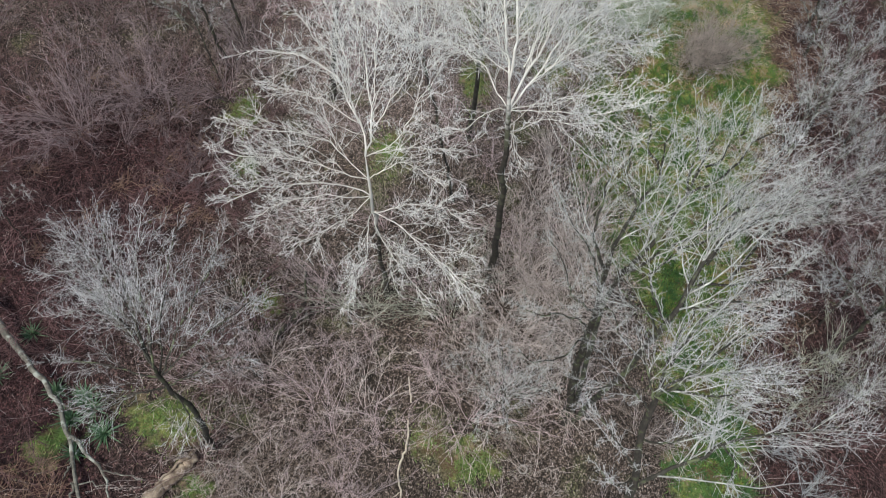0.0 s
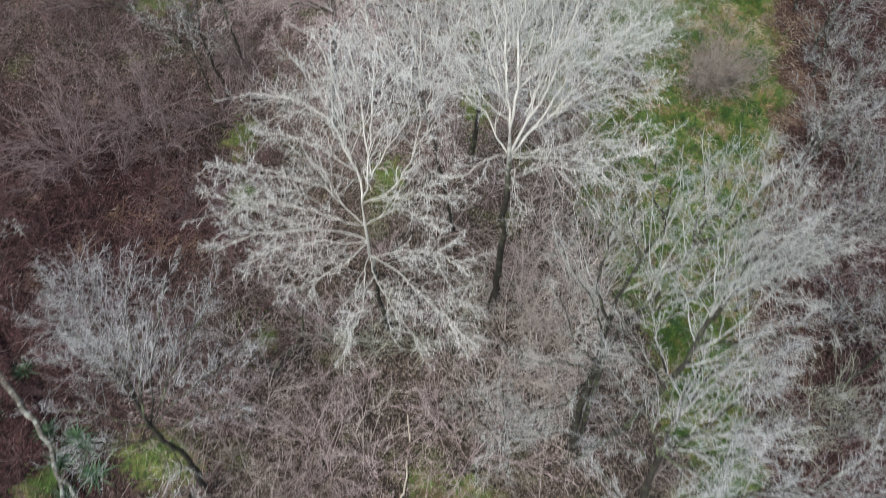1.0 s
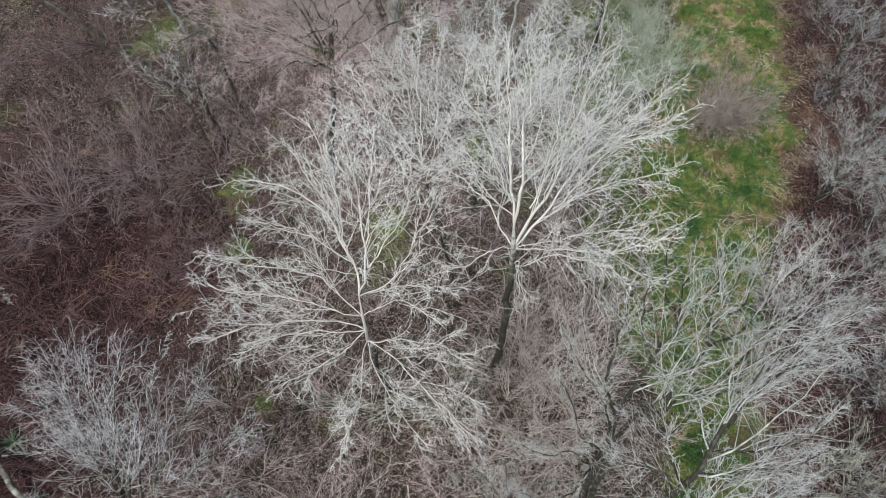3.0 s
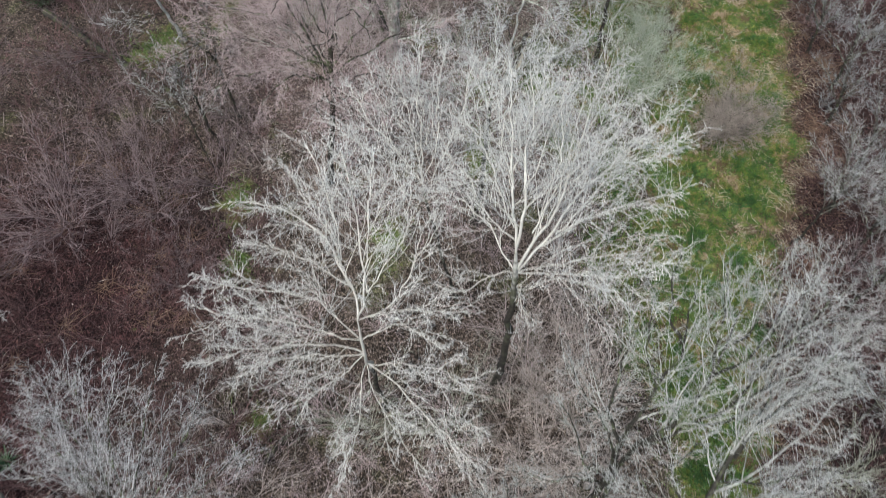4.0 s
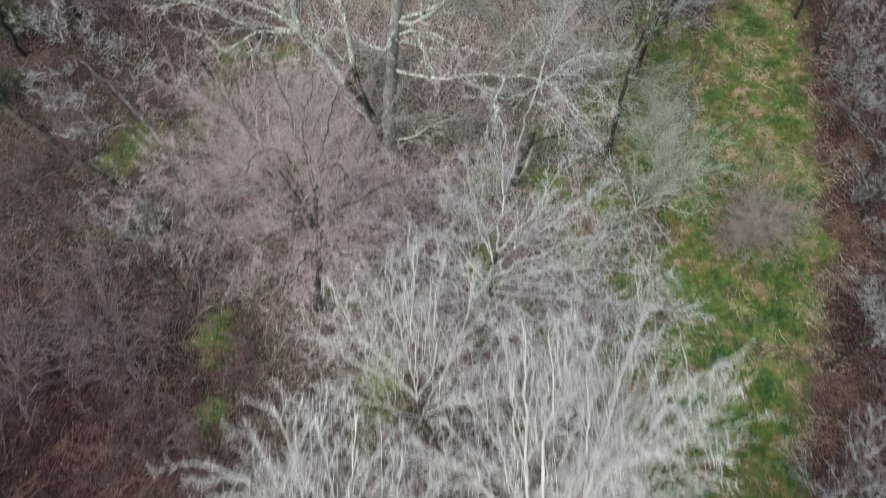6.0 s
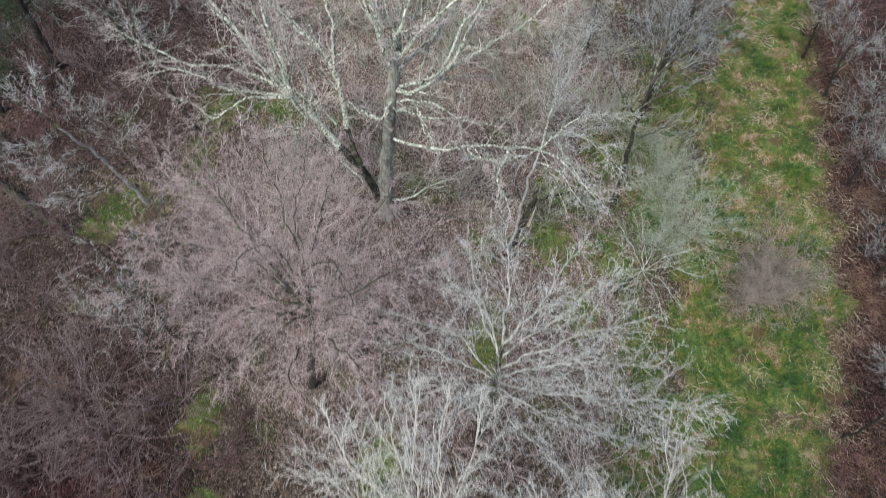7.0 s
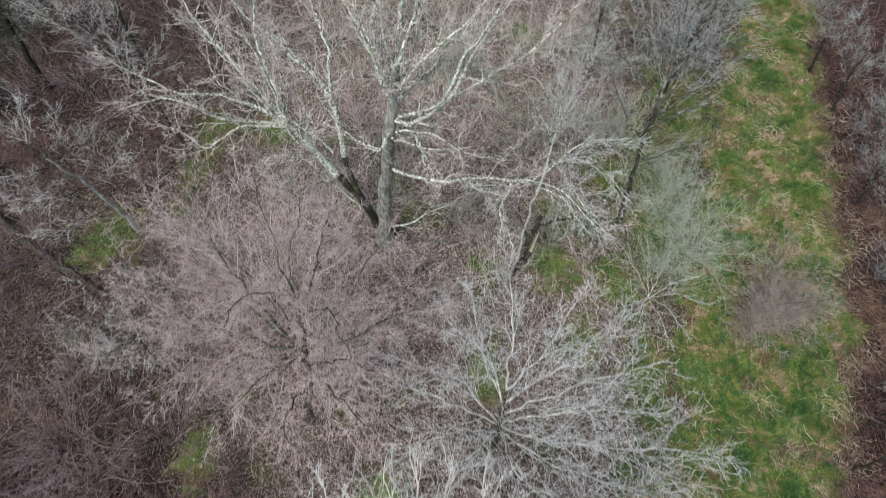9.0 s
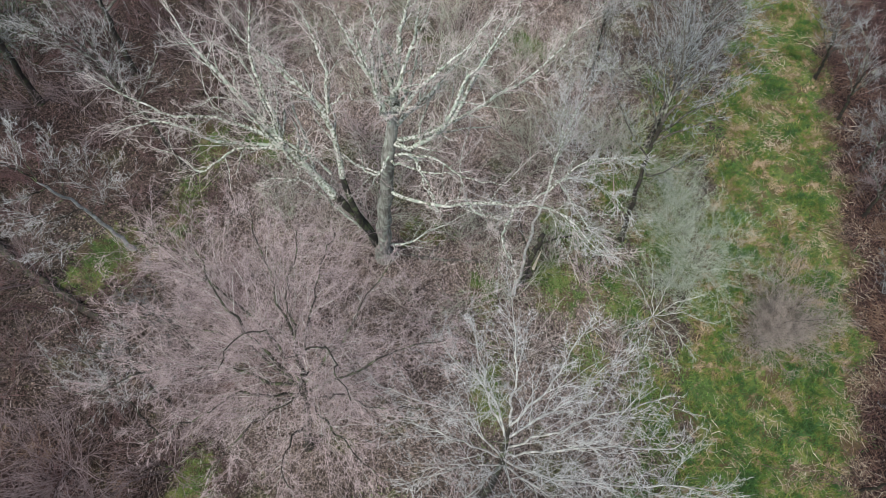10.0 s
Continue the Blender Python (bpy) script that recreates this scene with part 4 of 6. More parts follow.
limb(sycamore, None, 0.05, (-4.18, 28.90, 10.50), (-5.08, 29.12, 11.40), (-5.86, 29.49, 11.90), (-6.30, 29.61, 12.20))
limb(sycamore, None, 0.05, (-4.18, 28.90, 10.50), (-3.83, 29.22, 11.00), (-3.16, 29.10, 10.80))
limb(sycamore, 11.8, 0.08, (-2.19, 26.96, 12.6), (-2.57, 27.69, 13.6), (-2.93, 28.11, 14.6))
limb(sycamore, 11.9, 0.10, (-2.02, 27.43, 12.8), (-1.69, 27.76, 13.8), (-1.31, 28.23, 15.2))
limb(sycamore, 11.7, 0.09, (-1.74, 27.36, 12.4), (-0.79, 27.82, 13.4), (0.62, 28.64, 14.6))
limb(sycamore, None, 0.07, (-0.66, 26.93, 12.2), (0.05, 27.67, 13.2), (0.58, 27.96, 13.8), (1.15, 28.81, 14.8))
limb(sycamore, 11.9, 0.08, (-2.48, 27.81, 12.6), (-2.48, 28.07, 13.6), (-2.07, 28.7, 14.8))
limb(sycamore, None, 0.065, (-2.19, 26.96, 9.20), (-1.03, 26.34, 9.50), (0.15, 26.23, 9.80), (1.37, 26.08, 10.00), (2.26, 26.04, 10.10), (2.96, 25.62, 10.10), (3.56, 24.74, 10.00), (4.45, 24.31, 9.70))
limb(sycamore, None, 0.040, (0.15, 26.23, 9.80), (0.49, 25.90, 9.60), (1.25, 26.19, 9.40), (1.87, 26.47, 9.20))
limb(sycamore, None, 0.045, (1.37, 26.08, 10.00), (1.15, 25.41, 9.60), (1.53, 24.62, 9.20), (1.44, 23.90, 8.80))
limb(sycamore, None, 0.050, (-1.81, 27.33, 10.60), (-0.88, 27.14, 10.80), (-0.05, 26.54, 10.80), (0.75, 26.40, 10.80), (1.31, 26.26, 10.80))
limb(sycamore, None, 0.045, (-1.48, 27.30, 10.40), (-1.31, 27.11, 10.00), (-0.95, 26.47, 9.60), (-0.76, 25.94, 9.20))
limb(sycamore, None, 0.050, (-2.21, 27.20, 10.60), (-2.73, 27.03, 10.20), (-3.44, 27.40, 10.20), (-3.71, 27.64, 10.30))
limb(sycamore, None, 0.060, (-4.24, 28.06, 8.60), (-5.00, 28.10, 9.60), (-5.58, 28.27, 10.40), (-5.50, 28.70, 11.60), (-5.83, 29.21, 12.40))
limb(sycamore, None, 0.050, (-3.61, 27.99, 5.60), (-5.01, 28.30, 7.40), (-5.52, 28.32, 7.80), (-6.53, 27.80, 8.00))
finish_tree(sycamore)

grey_h = start_tree(HOARY, [(0.91, 19.73, 2.47), (1.10, 19.63, 5.20), (1.16, 19.57, 8.00), (1.24, 19.97, 9.20)], 0.2, 0.11)
limb(grey_h, 8.8, 0.06, (0.72, 20.58, 9.90), (0.41, 21.49, 10.30), (0.16, 22.53, 10.40))
limb(grey_h, 9.0, 0.06, (1.35, 20.66, 10.10), (1.33, 21.69, 10.60), (1.25, 22.94, 10.80))
limb(grey_h, 9.0, 0.06, (1.86, 20.58, 10.00), (2.56, 21.63, 10.50), (3.19, 22.50, 10.50))
limb(grey_h, 8.8, 0.06, (2.16, 20.21, 9.80), (3.43, 21.02, 10.20), (4.35, 21.70, 10.20))
limb(grey_h, 8.4, 0.06, (2.33, 19.77, 9.40), (3.57, 20.11, 9.80), (4.95, 20.57, 9.60))
limb(grey_h, 8.0, 0.06, (2.22, 19.32, 9.00), (3.59, 19.37, 9.40), (5.56, 19.60, 9.00))
limb(grey_h, 7.6, 0.06, (2.26, 19.01, 8.60), (4.07, 18.72, 8.80), (6.77, 18.81, 8.40))
limb(grey_h, 7.2, 0.05, (2.16, 18.61, 8.00), (3.70, 18.03, 8.20), (5.72, 17.73, 8.00))
limb(grey_h, 7.4, 0.05, (1.55, 18.23, 8.20), (2.22, 17.35, 8.40), (3.06, 16.89, 8.20))
limb(grey_h, 8.0, 0.05, (0.18, 20.17, 9.00), (-1.03, 20.52, 9.20), (-2.60, 21.04, 9.00))
limb(grey_h, 7.8, 0.05, (0.05, 19.70, 8.60), (-1.00, 19.85, 8.90), (-2.09, 20.33, 8.80))
limb(grey_h, 7.4, 0.045, (0.22, 19.23, 8.20), (-0.66, 18.97, 8.40), (-1.69, 18.69, 8.20))
limb(grey_h, 8.8, 0.05, (0.87, 20.58, 9.90), (-0.17, 21.36, 10.20), (-0.79, 22.01, 10.20))
limb(grey_h, 7.4, 0.045, (0.67, 18.64, 8.20), (0.11, 17.71, 8.30), (-0.44, 17.30, 8.20))
finish_tree(grey_h)

lean_tree = start_tree(HAZE, [(-12.04, 27.61, 4.40), (-12.41, 27.50, 6.30), (-12.77, 27.27, 8.00), (-13.02, 26.97, 9.20)], 0.13, 0.06, "leaning bare tree with a pale stem over green moss", HOAR_BARK)
limb(lean_tree, None, 0.040, (-13.02, 26.97, 9.20), (-13.53, 26.88, 10.20), (-14.58, 26.96, 10.80))
limb(lean_tree, None, 0.035, (-12.95, 27.12, 8.70), (-13.14, 26.30, 9.20), (-14.01, 25.81, 9.50))
limb(lean_tree, None, 0.035, (-12.77, 27.27, 8.00), (-12.87, 27.85, 9.00), (-13.15, 28.98, 9.60))
limb(lean_tree, None, 0.030, (-12.58, 27.38, 7.20), (-12.97, 26.49, 7.80), (-14.00, 25.67, 8.10))
limb(lean_tree, None, 0.030, (-12.48, 27.44, 6.80), (-12.38, 28.17, 7.80), (-12.62, 28.82, 8.60))
limb(lean_tree, None, 0.030, (-12.77, 27.27, 8.00), (-13.34, 26.25, 8.40), (-14.17, 25.70, 8.80))
limb(lean_tree, None, 0.030, (-13.02, 26.97, 9.20), (-13.35, 27.52, 10.00), (-13.82, 28.41, 10.40))
limb(lean_tree, None, 0.025, (-12.41, 27.50, 6.30), (-11.88, 27.94, 7.20), (-11.61, 28.77, 8.00))
limb(lean_tree, None, 0.025, (-12.32, 27.48, 6.00), (-12.96, 26.38, 6.50), (-13.85, 25.47, 6.80))
finish_tree(lean_tree)

blue_a = start_tree(BLUE, [(6.75, 30.85, 0.94), (6.74, 31.02, 3.40), (6.90, 31.78, 5.80), (7.26, 32.16, 7.40)], 0.10, 0.06)
limb(blue_a, 6.8, 0.05, (6.82, 32.74, 8.20), (5.84, 33.65, 9.40), (5.58, 34.70, 10.20))
limb(blue_a, 7.0, 0.05, (7.24, 32.69, 8.80), (7.26, 33.69, 9.90), (7.41, 34.85, 10.60))
limb(blue_a, 7.0, 0.05, (7.83, 32.37, 8.60), (8.72, 33.47, 9.40), (9.78, 34.76, 9.80))
limb(blue_a, 6.6, 0.04, (7.94, 31.89, 8.00), (9.05, 32.68, 8.60), (10.13, 33.27, 8.60))
limb(blue_a, 6.0, 0.04, (7.45, 31.63, 6.80), (8.37, 31.84, 7.20), (9.43, 32.15, 7.20))
limb(blue_a, 5.4, 0.035, (6.15, 31.93, 6.40), (5.44, 33.20, 7.40), (5.03, 34.60, 8.00))
limb(blue_a, 5.0, 0.035, (6.90, 30.89, 5.40), (7.87, 31.14, 5.80), (8.74, 31.44, 5.80))
limb(blue_a, 6.6, 0.035, (6.43, 32.37, 8.00), (5.32, 32.89, 8.80), (4.61, 34.35, 9.00))
finish_tree(blue_a)

stub_tree = start_tree(PALE, [(1.95, 27.41, 2.21), (2.20, 27.63, 3.60), (2.48, 28.32, 5.60), (2.94, 29.27, 7.00)], 0.085, 0.055, bark_=HOAR_BARK)
limb(stub_tree, 6.8, 0.05, (3.14, 30.02, 7.90), (3.84, 31.25, 8.80), (4.58, 32.51, 9.40))
limb(stub_tree, 6.8, 0.05, (3.97, 29.72, 7.40), (5.22, 29.64, 7.80), (6.33, 29.49, 7.80))
limb(stub_tree, 6.6, 0.04, (3.23, 29.28, 7.00), (4.11, 27.58, 6.80), (5.25, 26.45, 6.20))
limb(stub_tree, 6.7, 0.04, (3.81, 29.30, 7.00), (4.91, 28.62, 7.00), (5.86, 27.78, 6.60))
limb(stub_tree, 6.6, 0.05, (1.90, 28.57, 6.60), (0.74, 28.48, 6.60), (-0.04, 28.62, 6.60))
limb(stub_tree, 6.2, 0.05, (2.73, 28.81, 6.20), (3.72, 28.46, 6.00), (4.33, 27.73, 5.60), (5.35, 27.27, 5.20))
limb(stub_tree, 6.9, 0.04, (3.36, 30.69, 8.00), (3.34, 31.95, 8.60), (3.74, 33.18, 9.00))
finish_tree(stub_tree)


# ---------------------------------------------------------------- more trees of the wood
wild_tree(GREY, 14.6, 20.9, 7.5, 2.4, (0.2, -0.2), 9, 11, 0.09, "slim pale-stemmed tree at the trail's edge", 0.3)
wild_tree(GREY, 11.6, 14.6, 7.5, 2.8, (0.6, 0.4), 9, 12, 0.10, "grey tree overhanging the narrow trail")
wild_tree(BLUE, 16.2, 18.0, 4.6, 1.5, (0.3, 0), 7, 13, 0.07)
for i, (x, y, h, r) in enumerate(((17.9, 41.6, 5.0, 1.8), (18.3, 38.8, 5.5, 2.0), (18.6, 35.6, 5.0, 1.9), (18.0, 33.0, 4.5, 1.6), (18.6, 30.4, 5.5, 2.0), (17.8, 28.0, 4.5, 1.7),
                                  (18.2, 25.0, 5.0, 2.0), (16.7, 22.9, 3.6, 1.3), (17.2, 20.6, 4.5, 1.7))):
    wild_tree(BLUE, x, y, h, r, (-0.3, 0), 7, 140 + i, 0.08, "bare blue-grey small tree in dark bracken", 0.25)
wild_tree(GREY, 14.9, 12.9, 4.4, 2.0, (0, 0.2), 7, 154, 0.06, "low beige-grey bare tree beyond the trail", 0.25)
wild_tree(GREY, 14.4, 9.4, 4.2, 1.9, (0.2, 0.3), 7, 152, 0.06, "low beige-grey bare tree beyond the trail", 0.25)
wild_tree(BLUE, 15.0, 11.6, 6.5, 2.6, (0.2, 0.2), 8, 18, 0.10)
wild_tree(BLUE, 8.6, 36.5, 9.0, 2.8, (0.4, 0), 10, 19, 0.13)
wild_tree(BLUE, 10.6, 40.5, 9.0, 3.0, (0.4, 0), 10, 20, 0.13)
wild_tree(GREY, 6.0, 39.5, 8.0, 2.6, (0, 0), 9, 21, 0.11)
# this one stands in deep shade, which its darkened twigs carry as colour
wild_tree(SHADED, -17.4, 34.0, 9.0, 3.2, (0.5, -0.4), 10, 22, 0.15, "bare tree with the shade of the wood's corner painted into its colour")
wild_tree(BLUE, -14.2, 36.2, 9.0, 3.0, (0.2, -0.2), 10, 23, 0.13, "bare blue-grey tree behind the sycamore")
wild_tree(SHADED, -18.6, 31.2, 6.5, 2.4, (0.5, -0.2), 8, 153, 0.11)
wild_tree(GREY, -11.0, 31.4, 8.0, 2.4, (-1.6, 0.6), 8, 24, 0.14, "dark-trunked tree leaning over the slope")
wild_tree(GREY, -14.0, 12.4, 4.5, 1.6, (-0.2, 0.3), 7, 25, 0.05, "slender pale sapling among red brush")
wild_tree(GREY, -9.2, 20.6, 5.5, 1.6, (-0.7, 0.9), 7, 26, 0.06, "thin grey sapling with crooked stems")

# thin dark saplings that reuse the shade-darkened twig colour
wild_tree(SHADED, -9.15, 21.67, 5.0, 1.2, (-0.5, 0.4), 5, 161, 0.07, "thin dark bare sapling on the slope", 0.5)
wild_tree(SHADED, -8.89, 23.62, 5.0, 1.2, (-0.3, 0.2), 5, 162, 0.07, "thin dark bare sapling on the slope", 0.5)

wild_tree(LICHEN, 2.3, 7.6, 4.0, 1.7, (-0.2, 0.2), 8, 27, 0.06, "small crooked pale-twigged tree over leaf litter", 0.3)

# ---------------------------------------------------------------- shrubs
def shrub(name, label, material, stems, height, spread, seed, l1=8, l2=5, gauge=0.78, arch=-0.1, angle=0.7, long=0.5, stem_bark=None):
    """A many-stemmed bush: stems from one foot, each with side shoots."""
    rng = np.random.default_rng(seed)
    a = rng.random(stems) * 2 * np.pi
    out = spread * np.sqrt(rng.random(stems))
    d = np.stack([np.cos(a) * out, np.sin(a) * out, np.full(stems, 1.0)], -1)
    d = unit(d)
    size = height * (0.7 + 0.5 * rng.random(stems)) / np.maximum(d[:, 2], 0.55)
    k = 6
    lines = np.empty((stems, k, 3))
    lines[:, 0] = np.stack([np.cos(a), np.sin(a), np.zeros(stems)], -1) * 0.12 * rng.random(stems)[:, None]
    for j in range(1, k):
        d = unit(d + rng.normal(size=d.shape) * 0.2 + np.array([0, 0, arch]))
        lines[:, j] = lines[:, j - 1] + d * (size / (k - 1))[:, None]
    rad = np.linspace(0.011, 0.004, k)[None] * gauge * (0.7 + 0.6 * rng.random(stems))[:, None]
    p1, r1 = branch(rng, lines, rad, l1, long * 1.1, angle, 3, 0.1, 0.3, 0.15, 0.6, 0.0046 * gauge)
    p2, r2 = branch(rng, p1, r1, l2, 0.62, angle + 0.1, 2, 0.1, 0.1, 0.1, 0.8, 0.0048 * gauge)
    root = tagged(new(name), label, "shrub", "undergrowth of the wood")
    for j in range(stems):
        v, q = tubes(lines[j:j + 1], rad[j:j + 1], 4)
        child("stem", mesh_from("stem", v, q, stem_bark or material), root)
    v, q = twiggy([tubes(p1, r1, 3)], [spikes(p2, r2)])
    child("crown", mesh_from("crown", v, q, material), root, kind="stuff")
    return root


SHRUBS = {
    "red": [shrub("bramble_bush", "low tangled bush of red-brown stems", RED_TWIG, 9, 1.1, 1.5, 31, arch=-0.22), shrub("bramble_bush", "low tangled bush of red-brown stems", RED_TWIG, 8, 1.5, 1.0, 32)],
    "brown": [shrub("bare_shrub", "bare brown shrub over leaf litter", BROWN_TWIG, 8, 1.4, 1.1, 33), shrub("bare_shrub", "bare brown shrub over leaf litter", BROWN_TWIG, 8, 1.8, 0.8, 34)],
    "beige": [shrub("bare_shrub", "bare grey-beige shrub with fine twigs", BEIGE_TWIG, 9, 1.6, 1.1, 35), shrub("bare_shrub", "bare grey-beige shrub with fine twigs", BEIGE_TWIG, 8, 2.1, 0.8, 36)],
    "pink": [shrub("bare_shrub", "bare pinkish shrub with fine twigs", PINK_TWIG, 9, 1.7, 1.0, 37), shrub("bare_shrub", "bare pinkish shrub with fine twigs", PINK_TWIG, 8, 2.2, 0.8, 38)],
    "grey": [shrub("bare_shrub", "bare blue-grey shrub at the wood's edge", BLUE_TWIG, 9, 1.9, 0.9, 39), shrub("bare_shrub", "bare blue-grey shrub at the wood's edge", BLUE_TWIG, 9, 1.5, 1.2, 40)],
    "mauve": [shrub("bare_shrub", "rounded mauve-grey shrub of very fine twigs", MAUVE_TWIG, 12, 1.5, 1.2, 41, 8, 6, 0.85), shrub("bare_shrub", "rounded mauve-grey shrub of very fine twigs", MAUVE_TWIG, 11, 1.9, 0.9, 42, 8, 6, 0.85)],
    "olive": [shrub("bare_shrub", "feathery olive-grey shrub with fine twigs", OLIVE_TWIG, 12, 1.7, 0.9, 43, 8, 6, 0.85), shrub("bare_shrub", "feathery olive-grey shrub with fine twigs", OLIVE_TWIG, 11, 2.2, 0.7, 44, 8, 6, 0.85)],
}
used = set()


def put(kind, x, y, rng, low=0.8, high=1.3):
    ob = rng.choice(SHRUBS[kind])
    s = rng.uniform(low, high)
    m = pose(x, y, float(ground_z(x, y)) - 0.03, rng.uniform(-6, 6), rng.uniform(-6, 6), rng.uniform(0, 360)) @ Matrix.Scale(s, 4)
    if ob.name in used:
        copy_thing(ob, m)
    else:
        used.add(ob.name)
        ob.matrix_basis = m


def scatter(kinds, count, x0, x1, y0, y1, seed, low=0.8, high=1.3, clear=0.35):
    """Shrubs over a stretch of the wood, off the grass and apart from one another."""
    rng = random.Random(seed)
    placed = []
    tries = 0
    while len(placed) < count and tries < count * 30:
        tries += 1
        x, y = rng.uniform(x0, x1), rng.uniform(y0, y1)
        if float(grassiness(np.array(x), np.array(y))) > clear or bool(open_ground(x, y)) or any((x - a) ** 2 + (y - b) ** 2 < 0.5 for a, b in placed):
            continue
        placed.append((x, y))
        put(rng.choice(kinds), x, y, rng, low, high)


scatter(["red"], 44, -20, -6.5, 5, 16, 51, 0.8, 1.3)
scatter(["red", "red", "mauve"], 40, -20, -6.5, 15, 25, 60, 0.8, 1.3)
scatter(["brown", "beige", "pink"], 44, -7, 4, 2.5, 16, 52, 0.7, 1.2)
scatter(["beige", "pink"], 14, -6, 5, 2.5, 9.5, 57, 0.8, 1.3)
scatter(["beige", "brown"], 28, 2, 8, 7, 26, 53, 0.8, 1.2)
scatter(["pink", "pink", "beige"], 58, -9, 7, 18, 47, 54, 0.7, 1.2)
scatter(["pink", "beige", "olive"], 40, -10, 7, 25, 47, 58, 1.0, 1.5)
scatter(["red", "red", "mauve"], 46, -21, -9, 25, 42, 55, 0.8, 1.3)
scatter(["olive"], 14, -6, 8, 29, 42, 59, 0.9, 1.4, 0.8)
scatter(["grey", "grey", "red", "mauve"], 66, 11, 23, 3, 48, 56, 0.8, 1.3, 0.2)

brush = random.Random(63)
for i in range(7):
    put("mauve", brush.uniform(-15, -8), brush.uniform(17, 26), brush, 1.2, 1.6)
for x, y in ((2.8, 10.2), (3.4, 11.0), (2.4, 12.0), (3.3, 13.2), (4.6, 12.4), (2.6, 9.0), (1.6, 9.9), (4.2, 10.2), (3.8, 17.3), (4.8, 14.8), (3.8, 12.1), (5.9, 16.9), (3.0, 14.4), (5.0, 11.2), (4.4, 18.6), (5.4, 13.2)):
    put("beige", x, y, brush, 1.3, 1.7)

for x, y in ((0.5, 11.3), (13.8, 10.9), (14.4, 9.9), (12.5, 9.8), (-2.2, 11.2)):
    put("olive", x, y, brush, 0.9, 1.2)

# the round bush that stands on the trail
bush = shrub("round_bush", "dense rounded grey-brown bush standing in the grassy trail", ASH_TWIG, 60, 2.6, 1.0, 61, 20, 9, 0.92, 0.02, 0.95, 0.36, DARK_BARK)
bush.location = (12.5, 27.2, float(ground_z(12.5, 27.2)))

# ---------------------------------------------------------------- shrubs that stand out
pale_shrub = shrub("bare_shrub", "pale green-grey feathery shrub beside the grassy trail", FERN_TWIG, 30, 3.0, 0.9, 62, 14, 8, 0.66, 0.03, 0.9, 0.38)
pale_shrub.location = (9.9, 30.1, float(ground_z(9.9, 30.1)))
for x, y, s in ((9.0, 31.6, 0.8), (9.5, 33.2, 0.7), (8.9, 28.9, 0.65)):
    copy_thing(pale_shrub, pose(x, y, float(ground_z(x, y)), 0, 0, 70 * x) @ Matrix.Scale(s, 4))
low_tree = start_tree(STAR, [(6.4, 26.3, 1.0), (6.8, 26.35, 1.8), (7.17, 26.43, 2.6)], 0.10, 0.07, "low radiating shrubby tree on a dark crooked stem")
limb(low_tree, 2.6, 0.03, (6.3, 26.1, 2.7), (5.6, 25.8, 2.4))
limb(low_tree, 2.6, 0.03, (6.7, 27.1, 3.2), (6.2, 28.0, 3.6))
limb(low_tree, 2.6, 0.03, (7.1, 27.3, 3.4), (7.0, 28.3, 3.9))
limb(low_tree, 2.6, 0.035, (7.5, 27.1, 3.3), (7.9, 28.0, 3.8))
limb(low_tree, 2.6, 0.03, (8.0, 26.7, 3.1), (9.0, 27.0, 3.4))
limb(low_tree, 2.6, 0.03, (8.2, 26.3, 3.0), (9.4, 26.0, 3.0))
limb(low_tree, 2.6, 0.03, (7.9, 25.7, 2.8), (8.6, 24.7, 2.6))
limb(low_tree, 2.6, 0.03, (7.4, 25.5, 2.8), (7.6, 24.3, 2.6))
limb(low_tree, 2.6, 0.03, (6.8, 25.6, 2.8), (6.4, 24.4, 2.6))
finish_tree(low_tree)

# ---------------------------------------------------------------- undergrowth too small to count
RED_CANES = blades("red_canes", ((0.040, 0.021, 0.021), (0.085, 0.046, 0.044), (0.15, 0.090, 0.092), (0.065, 0.036, 0.042), (0.27, 0.20, 0.21)))
GREY_CANES = blades("grey_canes", ((0.18, 0.13, 0.12), (0.40, 0.32, 0.305), (0.54, 0.46, 0.44), (0.27, 0.20, 0.19), (0.60, 0.53, 0.51)))
RUST_FERN = blades("rust_fern", ((0.15, 0.082, 0.058), (0.24, 0.15, 0.11), (0.32, 0.22, 0.16), (0.18, 0.10, 0.075)))
STRAW = blades("straw", ((0.46, 0.38, 0.29), (0.60, 0.52, 0.42), (0.32, 0.23, 0.16), (0.68, 0.61, 0.51)))
GRASS = blades("grass_blades", ((0.7, 0.7, 0.7), (1.0, 1.0, 1.0), (1.25, 1.25, 1.2), (0.85, 0.85, 0.85), (1.5, 1.4, 1.2)))


